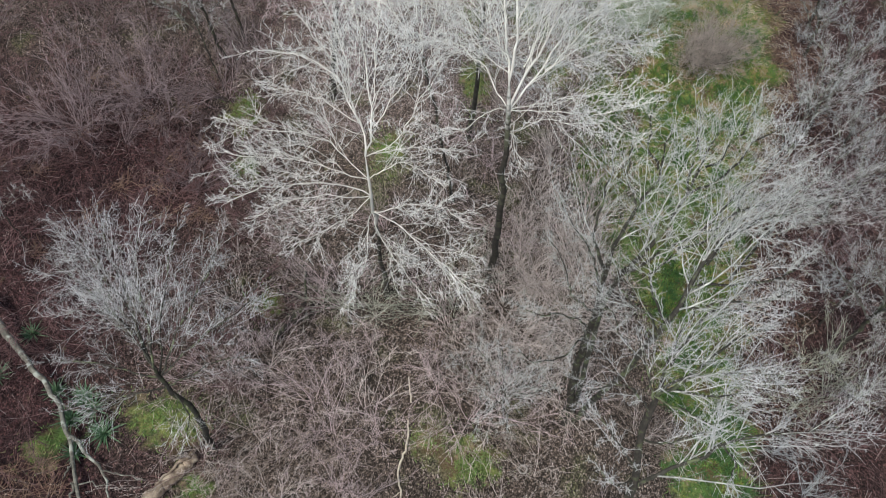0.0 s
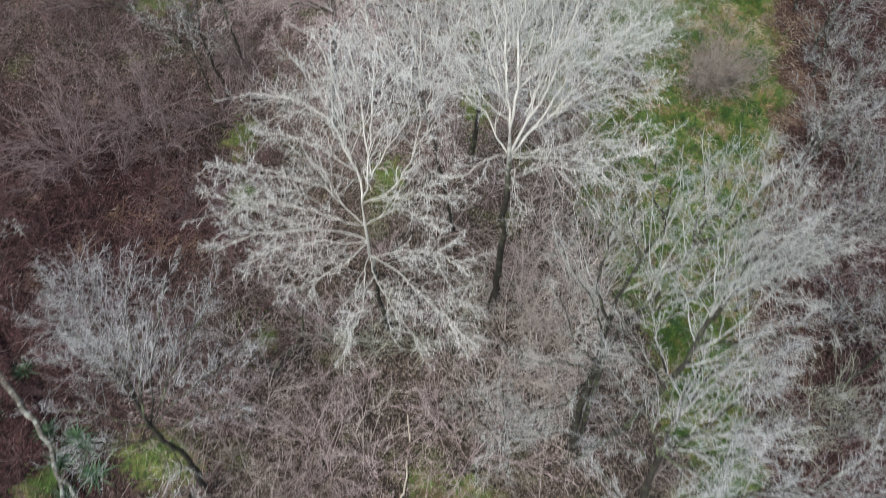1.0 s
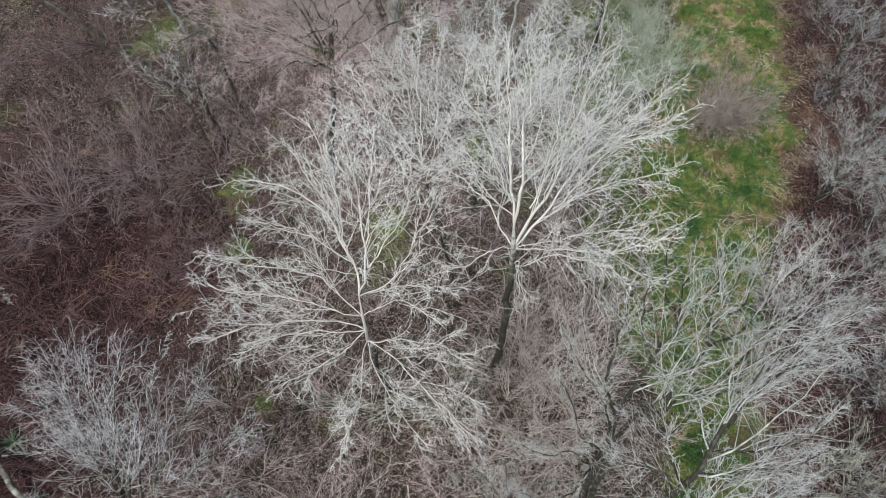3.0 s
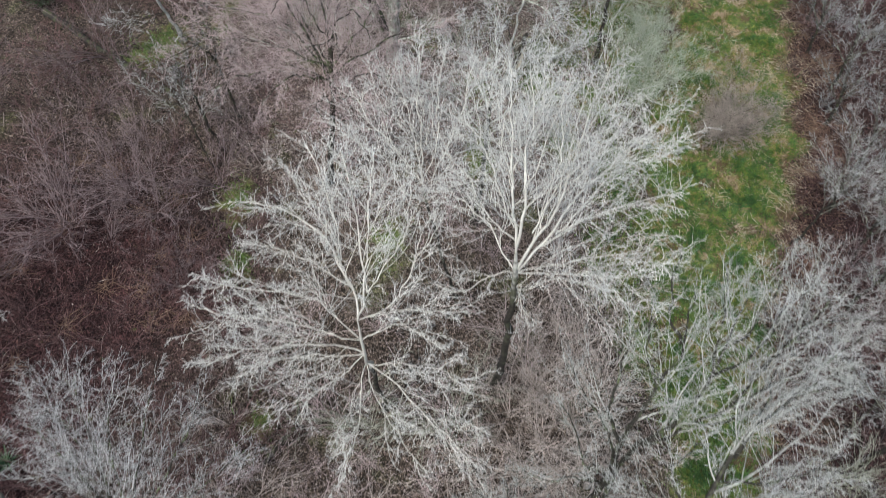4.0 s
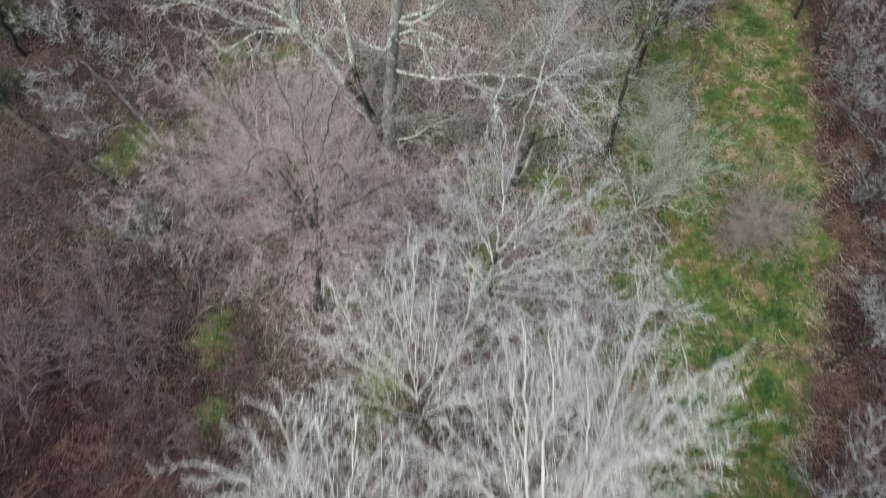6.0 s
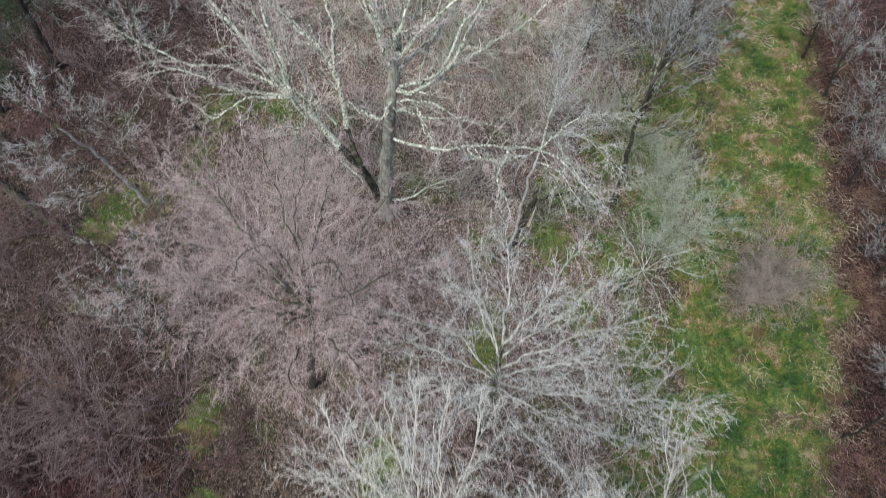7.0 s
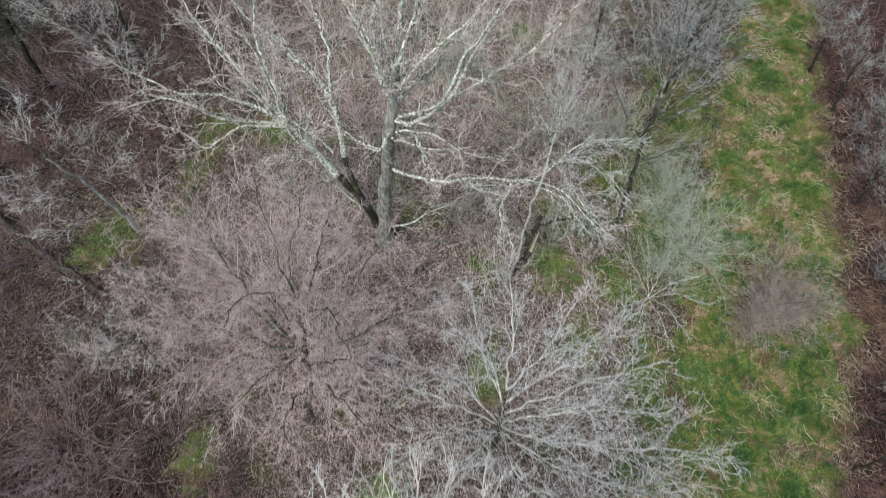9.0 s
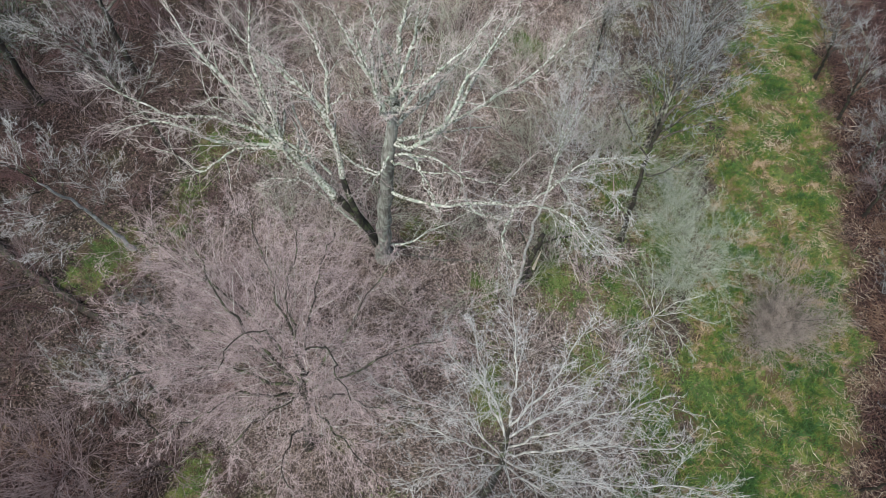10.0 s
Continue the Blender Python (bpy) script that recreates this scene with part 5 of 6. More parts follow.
def patched(mat, scale, stops):
    """Tints the pieces by where they stand: dark green, fresh, yellow and straw-coloured drifts."""
    nt = mat.node_tree
    b = nt.nodes["Principled BSDF"]
    own = b.inputs["Base Color"].links[0].from_socket
    vec = nt.nodes.new("ShaderNodeTexCoord").outputs["Object"]
    n = nt.nodes.new("ShaderNodeTexNoise")
    n.inputs["Scale"].default_value = scale
    n.inputs["Detail"].default_value = 6
    n.inputs["Roughness"].default_value = 0.72
    nt.links.new(vec, n.inputs["Vector"])
    ramp = nt.nodes.new("ShaderNodeValToRGB")
    els = ramp.color_ramp.elements
    while len(els) < len(stops):
        els.new(0.5)
    for e, (at, c) in zip(els, stops):
        e.position = at
        e.color = (*c, 1)
    # the damp lower end of the trail is greener, the far end drier
    sep = nt.nodes.new("ShaderNodeSeparateXYZ")
    nt.links.new(vec, sep.inputs["Vector"])
    damp = nt.nodes.new("ShaderNodeMapRange")
    damp.inputs["From Min"].default_value, damp.inputs["From Max"].default_value = 20, 30
    damp.inputs["To Min"].default_value, damp.inputs["To Max"].default_value = -0.045, 0.012
    nt.links.new(sep.outputs["Y"], damp.inputs["Value"])
    add = nt.nodes.new("ShaderNodeMath")
    nt.links.new(n.outputs["Fac"], add.inputs[0])
    nt.links.new(damp.outputs["Result"], add.inputs[1])
    drift = nt.nodes.new("ShaderNodeMapRange")
    drift.inputs["To Min"].default_value, drift.inputs["To Max"].default_value = -0.10, 0.095
    nt.links.new(noise_mask(nt, vec, 0.8, 0.34, 0.66, 4), drift.inputs["Value"])
    both = nt.nodes.new("ShaderNodeMath")
    nt.links.new(add.outputs[0], both.inputs[0])
    nt.links.new(drift.outputs["Result"], both.inputs[1])
    nt.links.new(both.outputs[0], ramp.inputs["Fac"])
    m = nt.nodes.new("ShaderNodeMix")
    m.data_type, m.blend_type = "RGBA", "MULTIPLY"
    m.inputs["Factor"].default_value = 1.0
    nt.links.new(ramp.outputs["Color"], m.inputs["A"])
    nt.links.new(own, m.inputs["B"])
    nt.links.new(m.outputs["Result"], b.inputs["Base Color"])


patched(GRASS, 2.6, ((0.36, (0.036, 0.095, 0.025)), (0.45, (0.070, 0.150, 0.032)), (0.51, (0.150, 0.215, 0.042)), (0.55, (0.215, 0.205, 0.060)), (0.575, (0.19, 0.125, 0.072)), (0.63, (0.44, 0.34, 0.25))))
LITTER = blades("dead_leaves", ((0.09, 0.064, 0.053), (0.17, 0.125, 0.105), (0.25, 0.20, 0.175), (0.12, 0.08, 0.068), (0.42, 0.36, 0.335), (0.14, 0.10, 0.088)))


def canes(rng, x, y, length, rise, radius, points=4, droop=0.35):
    """Thin arching stems from the ground at x, y."""
    n = len(x)
    a = rng.random(n) * 2 * np.pi
    d = unit(np.stack([np.cos(a), np.sin(a), rise * (0.4 + rng.random(n))], -1))
    size = length * (0.5 + rng.random(n))
    out = np.empty((n, points, 3))
    out[:, 0] = np.stack([x, y, ground_z(x, y) - 0.01], -1)
    for j in range(1, points):
        d = unit(d + rng.normal(size=d.shape) * 0.12 + np.array([0, 0, -droop]) * (j > 1))
        out[:, j] = out[:, j - 1] + d * (size / (points - 1))[:, None]
    out[:, 1:, 2] = np.maximum(out[:, 1:, 2], ground_z(out[:, 1:, 0], out[:, 1:, 1]) + 0.02)
    rad = np.linspace(1.0, 0.7, points)[None] * radius * (0.7 + 0.6 * rng.random(n))[:, None]
    return twiggy([tubes(out[:, :2], rad[:, :2], 3)], [spikes(out[:, 1:], rad[:, 1:])])


def off_grass(rng, count, x0, x1, y0, y1, keep=0.3):
    x, y = rng.uniform(x0, x1, count * 2), rng.uniform(y0, y1, count * 2)
    # denser in drifts
    drift = 0.5 + 0.5 * np.sin(0.9 * x + 1.7 * np.sin(0.6 * y)) * np.sin(0.8 * y + 0.5 * x)
    ok = (grassiness(x, y) < keep) & ~open_ground(x, y) & (rng.random(len(x)) < 0.35 + 0.65 * drift)
    return x[ok][:count], y[ok][:count]


def thicket(name, label, material, lots, seed):
    rng = np.random.default_rng(seed)
    made = []
    for count, x0, x1, y0, y1, length, rise, radius in lots:
        x, y = off_grass(rng, count, x0, x1, y0, y1)
        made.append(canes(rng, x, y, length, rise, radius, 3, 0.5))
    v, q = joined(made)
    tagged(new(name, mesh_from(name, v, q, material)), label, "undergrowth", kind="stuff")


thicket("bramble_thicket", "tangle of thin red-brown bramble canes", RED_CANES,
        ((7000, -21, -6, 3, 27, 0.5, 1.0, 0.0048), (6000, -21, -6, 3, 27, 0.28, 0.8, 0.005), (4000, -22, -8, 26, 45, 0.5, 1.0, 0.006), (4000, 10.5, 20, 2, 48, 0.5, 0.9, 0.006)), 71)
thicket("undergrowth", "tangle of thin grey-beige bare stems", GREY_CANES,
        ((5200, -8, 8.5, 1.5, 20, 0.45, 1.1, 0.0042), (4200, -10, 9, 18, 48, 0.45, 1.1, 0.005), (600, -18, -6, 3, 26, 0.8, 0.9, 0.006), (900, 10.5, 23, 2, 50, 1.0, 1.0, 0.007)), 72)


BRACKEN = blades("bracken_stems", ((0.060, 0.030, 0.026), (0.14, 0.072, 0.052), (0.25, 0.145, 0.10), (0.085, 0.042, 0.036), (0.33, 0.23, 0.17)))


def bracken(seed):
    """Matted dead bracken along the far edge of the trail, thinning out into the wood."""
    rng = np.random.default_rng(seed)
    y = rng.uniform(8, 52, 9000)
    x = np.interp(y, TRAIL_Y, TRAIL_R) - 0.3 + 3.0 * rng.random(len(y)) ** 1.5 + 0.3 * np.sin(1.9 * y)
    v, q = canes(rng, x, y, 0.5, 0.6, 0.008, 3)
    tagged(new("dead_bracken", mesh_from("dead_bracken", v, q, BRACKEN)), "matted rust-brown dead bracken along the trail's edge", "bracken", kind="stuff")


bracken(76)


def flat_leaves(rng, x, y, size, material, name, label, lift=0.02):
    """Curled dead leaves lying on the ground, two faces each."""
    n = len(x)
    a = rng.random(n) * 2 * np.pi
    u = np.stack([np.cos(a), np.sin(a), rng.normal(size=n) * 0.35], -1)
    w = np.stack([-np.sin(a), np.cos(a), rng.normal(size=n) * 0.35], -1)
    s = size * (0.6 + 0.8 * rng.random(n))[:, None]
    c = np.stack([x, y, ground_z(x, y) + lift + 0.02 * rng.random(n)], -1)
    bend = np.array([0, 0, 1.0]) * s * 0.35
    v = np.stack([c - u * s, c - w * s * 0.6 + bend, c + u * s, c + w * s * 0.6 + bend * 0.3], 1).reshape(-1, 3)
    i = np.arange(n)[:, None] * 4
    q = np.concatenate([i + np.array([[0, 1, 3]]), i + np.array([[1, 2, 3]])])
    tagged(new(name, mesh_from(name, v, q, material, False)), label, "leaves", kind="stuff")


rng = np.random.default_rng(73)
x, y = rng.uniform(-21, 23, 100000), rng.uniform(2, 48, 100000)
keep = rng.random(len(x)) < 1 - 0.75 * grassiness(x, y) - 0.93 * redness(x, y)
flat_leaves(rng, x[keep], y[keep], 0.032, LITTER, "leaf_litter", "scattered curled dead leaves over the woodland floor")

PALE_LITTER = blades("pale_dead_leaves", ((0.24, 0.18, 0.165), (0.36, 0.30, 0.28), (0.50, 0.45, 0.42), (0.17, 0.115, 0.10), (0.42, 0.36, 0.33)))
x, y = rng.uniform(-8, 9, 52000), rng.uniform(20, 46, 52000)
keep = rng.random(len(x)) < rosiness(x, y) * (1 - 0.85 * grassiness(x, y)) * (0.55 + 0.45 * np.sin(0.8 * x + 1.1 * np.sin(0.7 * y)))
flat_leaves(rng, x[keep], y[keep], 0.032, PALE_LITTER, "pale_leaf_litter", "pale dry leaves scattered under the bare sycamore")


def grass_field(seed, count):
    rng = np.random.default_rng(seed)
    x, y = rng.uniform(5, 21, count), rng.uniform(3, 52, count)
    k = rng.random(count) < grassiness(x, y) ** 1.5
    xs, ys = [x[k]], [y[k]]
    x, y = np.concatenate(xs), np.concatenate(ys)
    clump = np.sin(2.1 * x + 1.5 * np.sin(1.3 * y)) * np.sin(1.7 * y + 1.1 * np.sin(0.9 * x))
    k = rng.random(len(x)) < 0.55 + 0.5 * clump
    x, y = x[k], y[k]
    n = len(x)
    a = rng.random(n) * 2 * np.pi
    tall = 0.10 + 0.30 * rng.random(n) * np.clip(0.5 + clump[k] + 0.4 * np.sin(3.7 * x + 2 * np.sin(2.9 * y)), 0.1, 1.3)
    c = np.stack([x, y, ground_z(x, y) - 0.01], -1)
    w = np.stack([np.cos(a), np.sin(a), np.zeros(n)], -1) * (0.010 + 0.016 * rng.random(n))[:, None]
    lean = np.stack([rng.normal(size=n) * 0.9, rng.normal(size=n) * 0.9, np.ones(n)], -1) * tall[:, None]
    v = np.stack([c - w, c + w, c + lean], 1).reshape(-1, 3)
    q = np.arange(n * 3).reshape(-1, 3)
    tagged(new("grass", mesh_from("grass", v, q, GRASS, False)), "rough green and straw-coloured winter grass along the trail", "grass", kind="stuff")


grass_field(74, 520000)
FRESH = blades("fresh_grass", ((0.080, 0.16, 0.040), (0.14, 0.245, 0.055), (0.20, 0.275, 0.08), (0.21, 0.18, 0.10), (0.11, 0.21, 0.045)))


def fresh_grass(seed):
    """Short bright grass and moss in the green spots of the wood."""
    rng = np.random.default_rng(seed)
    xs, ys = [], []
    for cx, cy, rx, ry in GREEN_SPOTS:
        m = int(1300 * rx * ry)
        a, r = rng.random(m) * 2 * np.pi, np.abs(rng.normal(size=m)) * 0.62
        xs.append(cx + np.cos(a) * r * rx * 1.1)
        ys.append(cy + np.sin(a) * r * ry * 1.1)
    x, y = np.concatenate(xs), np.concatenate(ys)
    k = rng.random(len(x)) < 0.55 + 0.5 * np.sin(3.1 * x + np.sin(2.3 * y)) * np.sin(2.7 * y + np.sin(1.9 * x))
    x, y = x[k], y[k]
    n = len(x)
    a = rng.random(n) * 2 * np.pi
    c = np.stack([x, y, ground_z(x, y) - 0.01], -1)
    w = np.stack([np.cos(a), np.sin(a), np.zeros(n)], -1) * 0.018
    lean = np.stack([rng.normal(size=n) * 0.8, rng.normal(size=n) * 0.8, np.ones(n)], -1) * (0.05 + 0.08 * rng.random(n))[:, None]
    v = np.stack([c - w, c + w, c + lean], 1).reshape(-1, 3)
    tagged(new("fresh_grass", mesh_from("fresh_grass", v, np.arange(n * 3).reshape(-1, 3), FRESH, False)), "patches of short bright green grass and moss", "grass", kind="stuff")


fresh_grass(75)


def tuft(name, label, material, count, length, rise, radius, seed, spread=0.12, droop=0.45):
    """A clump of dry blades or fronds from one foot."""
    rng = np.random.default_rng(seed)
    a = rng.random(count) * 2 * np.pi
    d = unit(np.stack([np.cos(a), np.sin(a), rise * (0.3 + rng.random(count))], -1))
    size = length * (0.5 + 0.7 * rng.random(count))
    out = np.empty((count, 4, 3))
    out[:, 0] = np.stack([rng.normal(size=count) * spread, rng.normal(size=count) * spread, np.zeros(count)], -1)
    for j in range(1, 4):
        d = unit(d + rng.normal(size=d.shape) * 0.12 + np.array([0, 0, -droop]))
        out[:, j] = out[:, j - 1] + d * (size / 3)[:, None]
    out[:, :, 2] = np.maximum(out[:, :, 2], 0.02)
    rad = np.array([1, 0.9, 0.7, 0.35])[None] * radius * (0.7 + 0.6 * rng.random(count))[:, None]
    root = tagged(new(name), label, "grass", "dry tufts")
    v, q = twiggy([tubes(out[:, :3:2], rad[:, :3:2], 3)], [spikes(out[:, 2:], rad[:, 2:])])
    child("blade_clump", mesh_from("blade_clump", v, q, material), root, kind="stuff")
    return root


def spread_out(originals, places, seed, low=0.8, high=1.25):
    rnd = random.Random(seed)
    for n, (x, y) in enumerate(places):
        m = pose(x, y, float(ground_z(x, y)), 0, 0, rnd.uniform(0, 360)) @ Matrix.Scale(rnd.uniform(low, high), 4)
        ob = originals[n % len(originals)]
        if n < len(originals):
            ob.matrix_basis = m
        else:
            copy_thing(ob, m)


straw = [tuft("straw_tuft", "flattened tuft of pale dry straw in the grass", STRAW, 46, 0.42, 0.6, 0.008, s, 0.28, 0.5) for s in (81, 82)]
spots = [(13.7, 34.4), (13.1, 33.7), (13.4, 25.5), (13.9, 24.9), (13.4, 24.5), (10.4, 23.4), (11.1, 21.9), (12.2, 21.3), (12.7, 21.8), (9.9, 24.0), (15.6, 32.1), (16.0, 31.5),
         (16.8, 39.7), (14.6, 37.3), (13.9, 25.3), (12.3, 22.9), (11.6, 23.6)]
rnd = random.Random(83)
for i in range(64):
    yy = rnd.uniform(12, 49)
    spots.append((float(np.interp(yy, TRAIL_Y, TRAIL_R)) + rnd.uniform(-0.9, 0.9), yy))
for i in range(80):
    yy = rnd.uniform(16, 48)
    l, r = float(np.interp(yy, TRAIL_Y, TRAIL_L)), float(np.interp(yy, TRAIL_Y, TRAIL_R))
    spots.append((rnd.uniform(l, r), yy))
spread_out(straw, spots, 84, 0.7, 1.3)

fern = [tuft("dead_fern", "collapsed clump of rust-brown dead fern", RUST_FERN, 45, 0.9, 0.9, 0.009, s, 0.2, 0.35) for s in (85, 86)]
spots = [(-11.3, 4.5), (-10.5, 4.3), (-11.9, 4.9), (-8.9, 14.5), (-8.5, 14.2), (-12.7, 20.1), (-14.8, 15.5), (-10.6, 15.2), (-13.1, 20.3), (-14.1, 20.4), (-9.1, 14.0), (-12.0, 4.2), (-11.0, 5.0), (-12.6, 4.6)]
for i in range(12):
    spots.append((rnd.uniform(-17, -8), rnd.uniform(7, 24)))
for i in range(34):
    yy = rnd.uniform(14, 50)
    spots.append((float(np.interp(yy, TRAIL_Y, TRAIL_R)) + rnd.uniform(0.6, 2.2), yy))
spread_out(fern, spots, 87, 0.7, 1.2)

# ---------------------------------------------------------------- fallen wood
def fallen(name, label, rows, material, branches=(), wobble=0.03, sides=9, category="log"):
    """A fallen trunk along the rows of (x, y, height over the ground, radius), with its broken branches as parts."""
    rng = np.random.default_rng(len(name) + len(rows) * 7)
    pts = [(x, y, float(ground_z(x, y)) + h) for x, y, h, _ in rows]
    foot = np.array(pts[0])
    k = 5 * len(rows)
    line = smooth_line(pts, k, rng, wobble)
    rad = np.interp(np.linspace(0, 1, k), np.linspace(0, 1, len(rows)), [r[3] for r in rows])
    root = tagged(new(name), label, category)
    root.location = foot
    v, q = tubes(line[None] - foot, rad[None], sides)
    bm = bmesh.new()
    bv = [bm.verts.new(p) for p in v]
    for f in q:
        bm.faces.new([bv[i] for i in f])
    bm.faces.new([bv[i] for i in reversed(range(sides))])
    bm.faces.new([bv[i] for i in range(len(v) - sides, len(v))])
    for f in bm.faces:
        f.smooth = len(f.verts) == 4
    part("stem", bm, material, root)
    for rows2, r0 in branches:
        pts = [(x, y, float(ground_z(x, y)) + h) for x, y, h in rows2]
        ln = smooth_line(pts, 9, rng, wobble)[None] - foot
        rd = np.linspace(r0, r0 * 0.45, 9)[None]
        v, q = tubes(ln, rd, 6)
        child("branch", mesh_from("branch", v, q, material), root)
    return root


WEATHERED = bark("weathered_wood", (0.19, 0.18, 0.155), (0.085, 0.078, 0.066), scale=9, spots=(0.32, 0.335, 0.30), spot_amount=0.35, jitter=0.03)
DRIFT = bark("bleached_wood", (0.60, 0.54, 0.45), (0.44, 0.38, 0.31), scale=6, jitter=0.03)
ROTTEN = bark("rotten_wood", (0.32, 0.25, 0.19), (0.12, 0.088, 0.066), scale=5, spots=(0.40, 0.33, 0.26), spot_amount=0.35, jitter=0.03)
fallen("fallen_trunk", "fallen lichen-grey trunk with broken forked end", [(-14.7, 10.3, 0.75, 0.14), (-13.3, 9.0, 0.65, 0.13), (-12.35, 8.1, 0.55, 0.10), (-11.2, 7.0, 0.45, 0.08), (-10.4, 5.75, 0.35, 0.07), (-9.95, 4.8, 0.3, 0.055), (-9.5, 3.9, 0.25, 0.05)], WEATHERED,
       [([(-11.0, 6.9, 0.42), (-10.37, 6.6, 0.5), (-9.7, 6.5, 0.45)], 0.035), ([(-10.4, 5.9, 0.4), (-9.7, 5.35, 0.3), (-9.2, 4.9, 0.2), (-8.9, 4.2, 0.15)], 0.06),
        ([(-9.3, 5.0, 0.3), (-8.7, 4.95, 0.3), (-8.2, 4.9, 0.3)], 0.025), ([(-10.1, 5.2, 0.3), (-10.2, 4.7, 0.35)], 0.04), ([(-10.0, 4.6, 0.3), (-9.5, 4.6, 0.35), (-8.9, 4.6, 0.4)], 0.03), ([(-10.0, 4.9, 0.3), (-9.9, 4.2, 0.2), (-9.8, 3.7, 0.15)], 0.05)])
fallen("split_log", "short split rotten log lying on leaf litter", [(-6.95, 5.7, 0.16, 0.17), (-7.3, 5.2, 0.15, 0.18), (-7.65, 4.8, 0.14, 0.19), (-8.0, 4.35, 0.13, 0.17)], ROTTEN, [([(-7.0, 5.75, 0.34), (-7.4, 5.25, 0.33), (-7.8, 4.75, 0.31)], 0.06)])
fallen("bleached_branch", "long crooked bleached branch lying on the ground", [(-0.79, 7.4, 0.08, 0.03), (-0.74, 6.9, 0.09, 0.032), (-0.80, 6.35, 0.08, 0.035), (-0.97, 5.7, 0.07, 0.035), (-0.82, 5.1, 0.06, 0.03), (-0.95, 4.6, 0.05, 0.025)], DRIFT, [([(-0.85, 5.15, 0.06), (-1.1, 4.95, 0.06), (-1.4, 4.9, 0.05)], 0.012)], 0.015, 6, "branch")
fallen("bleached_branch", "short bleached branch tip lying on the ground", [(-0.86, 8.85, 0.10, 0.022), (-0.78, 8.4, 0.09, 0.026), (-0.72, 8.0, 0.08, 0.024)], DRIFT, (), 0.012, 6, "branch")
fallen("dead_limb", "dark mossy dead limb propped on the slope", [(-5.3, 9.7, 0.12, 0.10), (-4.9, 10.3, 0.3, 0.10), (-4.45, 10.9, 0.55, 0.085)], DARK_BARK, [([(-4.45, 10.9, 0.55), (-4.4, 11.3, 1.0), (-4.35, 11.6, 1.6)], 0.05), ([(-4.9, 10.2, 0.3), (-4.4, 10.6, 0.2), (-4.0, 10.9, 0.1)], 0.04)], 0.03, 8, "branch")
fallen("fallen_trunk", "dark fallen trunk across brown leaf litter", [(-17.9, 28.0, 0.35, 0.15), (-17.2, 27.5, 0.3, 0.15), (-14.8, 26.0, 0.2, 0.14), (-13.0, 25.0, 0.15, 0.13), (-11.6, 24.2, 0.1, 0.11)], DARK_BARK, [([(-16.5, 27.1, 0.35), (-16.7, 27.6, 0.7)], 0.04)])
fallen("mossy_branch", "thin mossy fallen branch on the ground", [(-2.3, 28.4, 0.25, 0.05), (-1.2, 28.35, 0.25, 0.05), (0.0, 28.4, 0.3, 0.045), (1.1, 28.5, 0.35, 0.03)], GREY_BARK, [([(-1.4, 28.4, 0.25), (-0.6, 29.1, 0.6), (0.2, 29.7, 0.9)], 0.03)], 0.04, 7, "branch")
snag = fallen("dead_snag", "dark broken snag with a pale split splinter", [(2.2, 27.8, -0.05, 0.15), (2.45, 28.1, 0.9, 0.13), (2.75, 28.5, 1.9, 0.11), (3.0, 28.8, 2.5, 0.08)], DARK_BARK, [([(2.85, 28.6, 2.1), (3.9, 28.9, 2.3), (5.0, 29.4, 2.6)], 0.05), ([(2.6, 28.3, 1.4), (2.2, 28.9, 2.2), (2.0, 29.4, 2.8)], 0.04)], 0.03, 9, "stump")
bm = bmesh.new()
bmesh.ops.create_cone(bm, cap_ends=True, segments=5, radius1=0.07, radius2=0.015, depth=1.1, matrix=Matrix.Translation((0.62, 0.35, 1.5)) @ pose(0, 0, 0, -8, 10).to_3x3().to_4x4())
part("splinter", bm, DRIFT, snag, "pale split splinter")

# ---------------------------------------------------------------- yuccas, stones and oddments
YUCCA = blades("yucca_leaves", ((0.045, 0.10, 0.05), (0.075, 0.15, 0.08), (0.13, 0.21, 0.12), (0.06, 0.12, 0.06)), 0.45)


def yucca(seed, leaves=44):
    """A rosette of stiff sword leaves, each folded along its middle."""
    rng = np.random.default_rng(seed)
    v, q = [], []
    for i in range(leaves):
        a, up = i * 2.4 + rng.random() * 0.4, 0.15 + 1.1 * (i / leaves)
        d = np.array([math.cos(a) * math.cos(up), math.sin(a) * math.cos(up), math.sin(up)])
        s = np.array([-math.sin(a), math.cos(a), 0])
        n = np.cross(d, s)
        size = 0.62 * (0.8 + 0.4 * rng.random())
        b = len(v)
        for t, w in ((0.04, 0.014), (0.4, 0.027), (1.0, 0.003)):
            c = d * size * t + np.array([0, 0, -0.08 * t * t])
            v += [c - s * w, c - n * w * 0.5, c + s * w]
        for r in (0, 3):
            q += [[b + r, b + r + 1, b + r + 4, b + r + 3], [b + r + 1, b + r + 2, b + r + 5, b + r + 4]]
    root = tagged(new("yucca"), "dark green yucca rosette with stiff pointed leaves", "yucca", "yuccas on the slope")
    child("leaf_rosette", mesh_from("leaf_rosette", np.array(v), np.array(q), YUCCA, False), root, kind="stuff")
    return root


spread_out([yucca(91), yucca(92)], [(-9.65, 6.15), (-10.75, 6.5), (-10.55, 7.2), (-11.4, 7.3), (-12.7, 9.1), (-10.3, 5.5), (-13.2, 7.6), (-10.2, 6.9)], 93, 0.8, 1.15)

EVERGREEN = blades("evergreen_leaves", ((0.02, 0.045, 0.018), (0.035, 0.07, 0.028), (0.05, 0.09, 0.04)), 0.5)


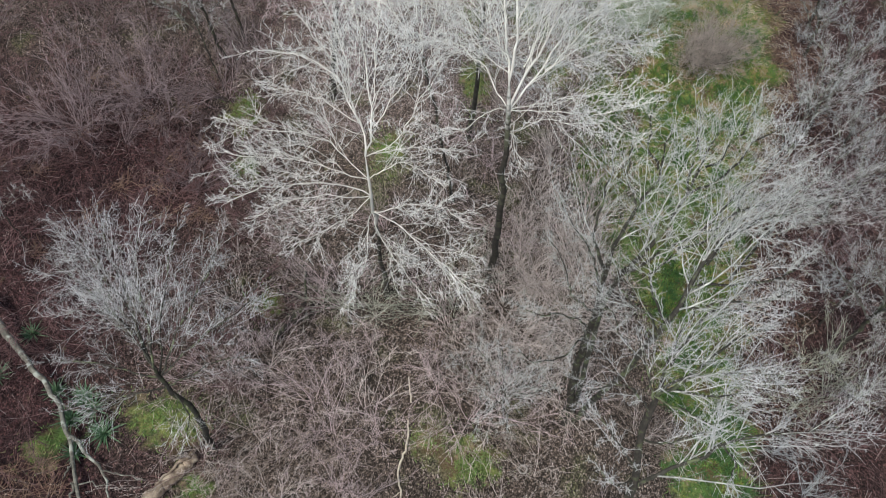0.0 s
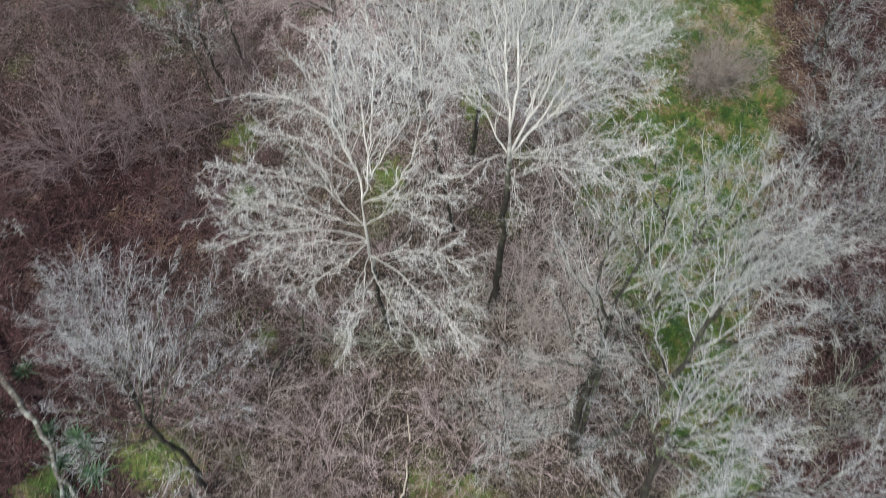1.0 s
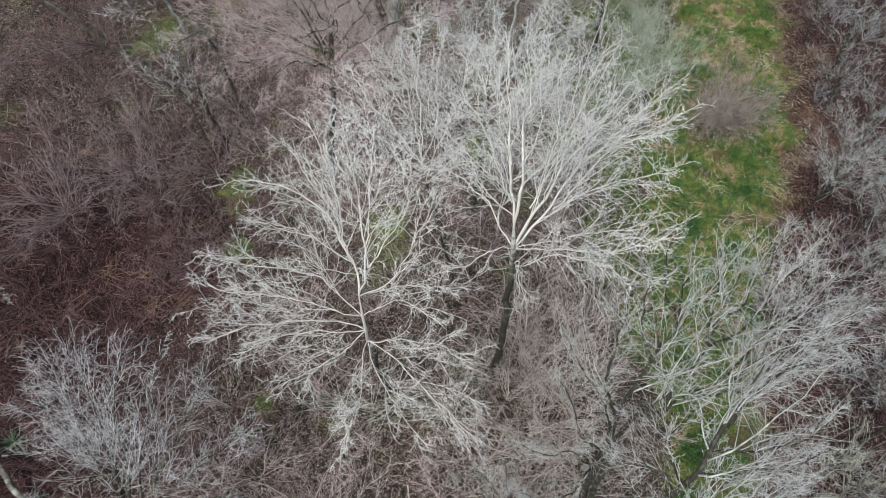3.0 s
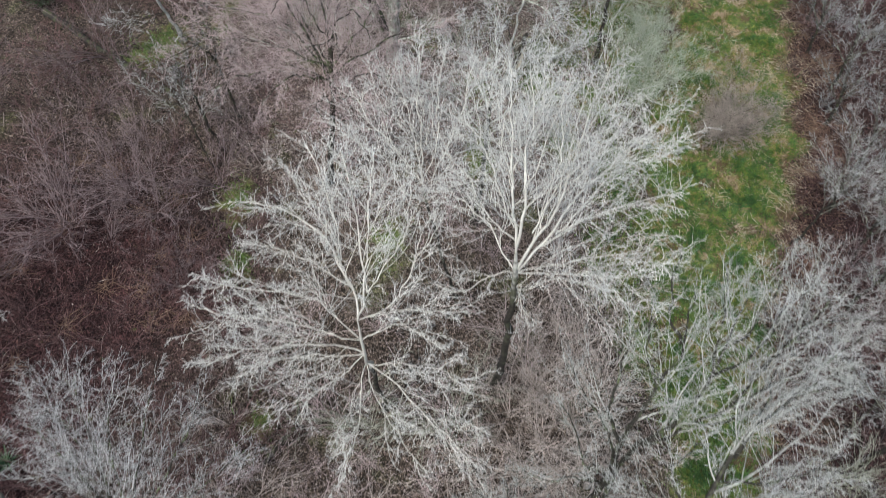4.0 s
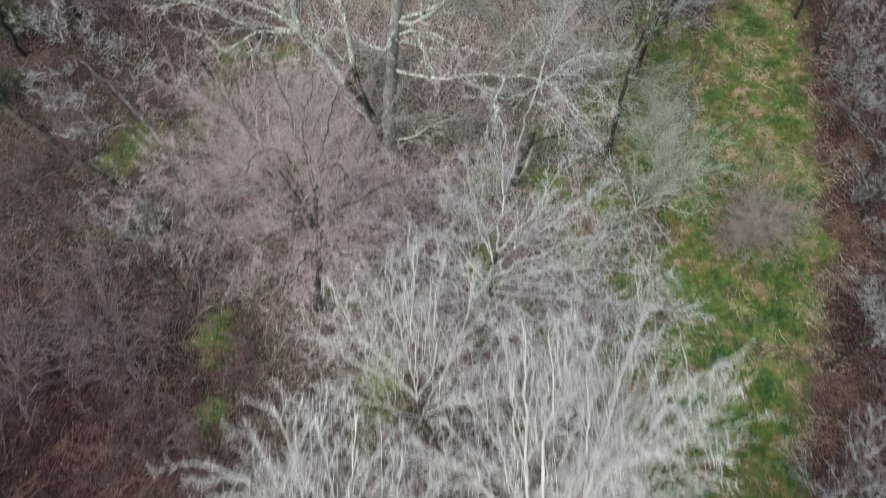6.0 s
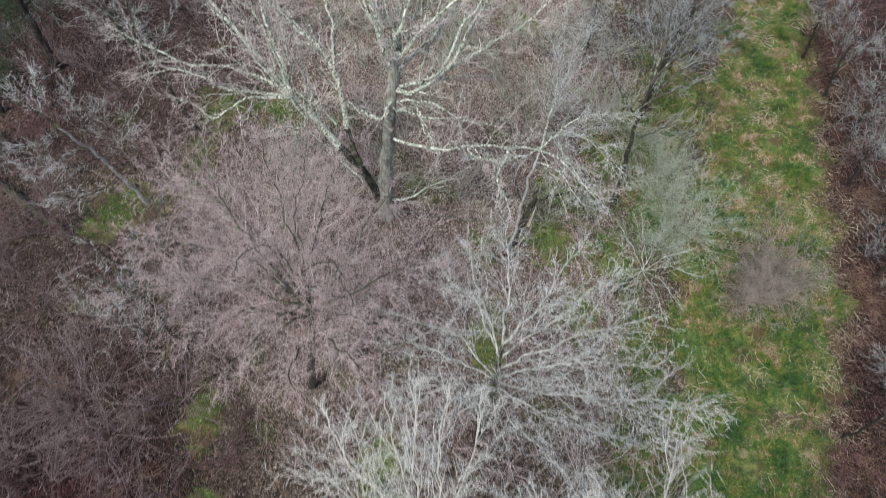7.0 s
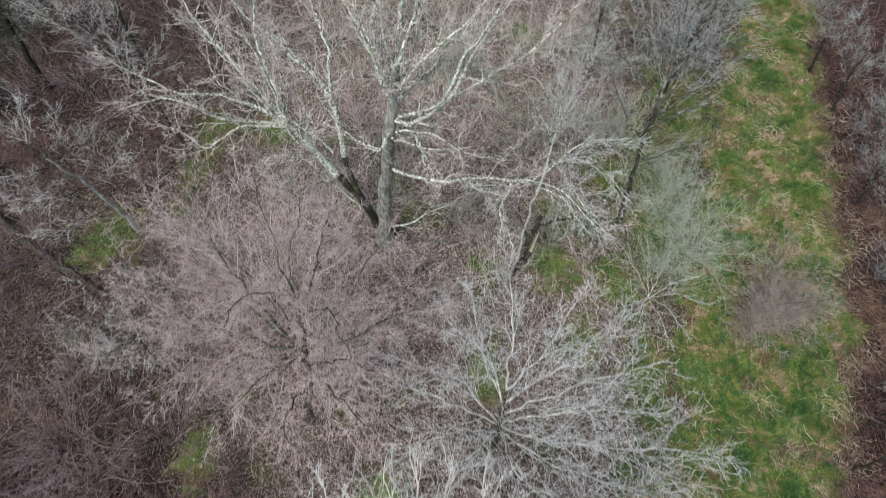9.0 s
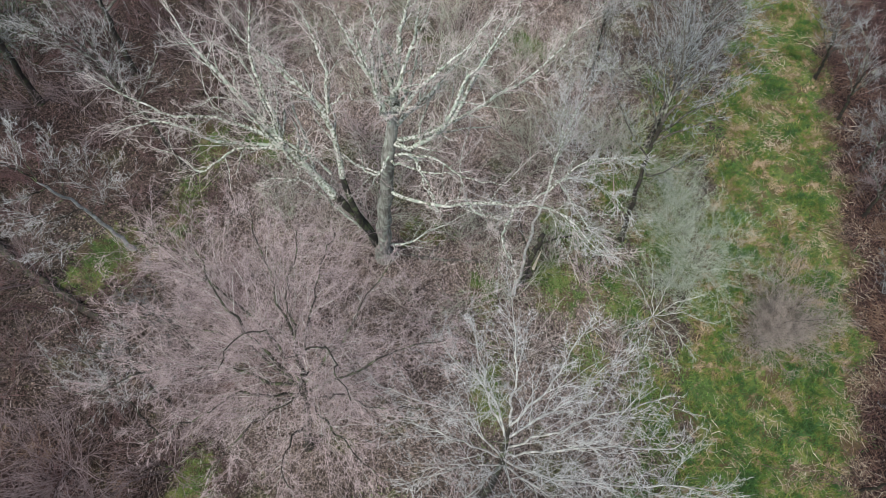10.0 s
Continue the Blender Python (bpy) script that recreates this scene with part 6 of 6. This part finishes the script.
def evergreen(x, y, height, seed):
    """A low evergreen bush: dark stems under many small leaves."""
    rng = np.random.default_rng(seed)
    root = shrub("evergreen_bush", "dark evergreen bush with small glossy leaves", DARK_BARK, 9, height, 0.8, seed, 5, 2)
    n = 2600
    d = unit(rng.normal(size=(n, 3)))
    c = d * (0.35 + 0.65 * rng.random(n))[:, None] * np.array([0.8, 0.8, 0.55]) * height + np.array([0, 0, height * 0.62])
    a, b = unit(rng.normal(size=(n, 3))) * 0.045, unit(rng.normal(size=(n, 3))) * 0.025
    v = np.stack([c - a, c + b, c + a, c - b], 1).reshape(-1, 3)
    child("foliage", mesh_from("foliage", v, np.arange(n * 4).reshape(-1, 4), EVERGREEN, False), root, kind="stuff")
    root.location = (x, y, float(ground_z(x, y)))


evergreen(-18.4, 28.9, 1.3, 94)
evergreen(-19.6, 34.6, 2.6, 95)
evergreen(-20.6, 37.4, 2.4, 96)
evergreen(-18.6, 36.9, 2.8, 97)
evergreen(-21.2, 35.6, 2.2, 98)
evergreen(-19.2, 32.4, 1.5, 99)

STONE = bark("pale_stone", (0.42, 0.40, 0.38), (0.28, 0.26, 0.25), scale=9, jitter=0.2)


def stone(seed, size):
    bm = bmesh.new()
    bmesh.ops.create_icosphere(bm, subdivisions=2, radius=size)
    r = random.Random(seed)
    sx, sy, sz = r.uniform(0.8, 1.3), r.uniform(0.7, 1.1), r.uniform(0.45, 0.7)
    for v in bm.verts:
        k = 1 + 0.18 * noise.noise(v.co * (2.2 / size) + Vector((seed, 0, 0)))
        v.co = Vector((v.co.x * sx * k, v.co.y * sy * k, v.co.z * sz * k))
    me = bpy.data.meshes.new("stone")
    bm.to_mesh(me)
    bm.free()
    me.materials.append(STONE)
    return tagged(new("stone", me), "pale weathered stone half sunk in leaf litter", "stone", "stones on the slope")


for i, (x, y, s) in enumerate(((2.22, 9.42, 0.11), (2.5, 9.2, 0.14), (2.05, 9.62, 0.09), (2.35, 9.0, 0.08), (5.0, 10.05, 0.13), (4.65, 10.2, 0.10), (5.5, 10.25, 0.09), (5.2, 9.9, 0.12), (-1.4, 7.75, 0.07), (2.75, 9.35, 0.1))):
    ob = stone(i + 1, s)
    ob.location = (x, y, float(ground_z(x, y)) + s * 0.25)
    ob.rotation_euler = (0, 0, i * 1.7)

bm = bmesh.new()
ring = []
for i in range(24):
    a = i * 2 * math.pi / 24
    ring.append([bm.verts.new(((0.13 + 0.028 * math.cos(b)) * math.cos(a), (0.13 + 0.028 * math.cos(b)) * math.sin(a), 0.03 + 0.028 * math.sin(b))) for b in [j * 2 * math.pi / 8 for j in range(8)]])
for i in range(24):
    for j in range(8):
        f = bm.faces.new((ring[i][j], ring[(i + 1) % 24][j], ring[(i + 1) % 24][(j + 1) % 8], ring[i][(j + 1) % 8]))
        f.smooth = True
me = bpy.data.meshes.new("ring")
bm.to_mesh(me)
bm.free()
me.materials.append(STONE)
ob = tagged(new("ring", me), "small pale discarded ring lying in the undergrowth", "ring")
ob.location = (2.94, 6.21, float(ground_z(2.94, 6.21)) + 0.05)
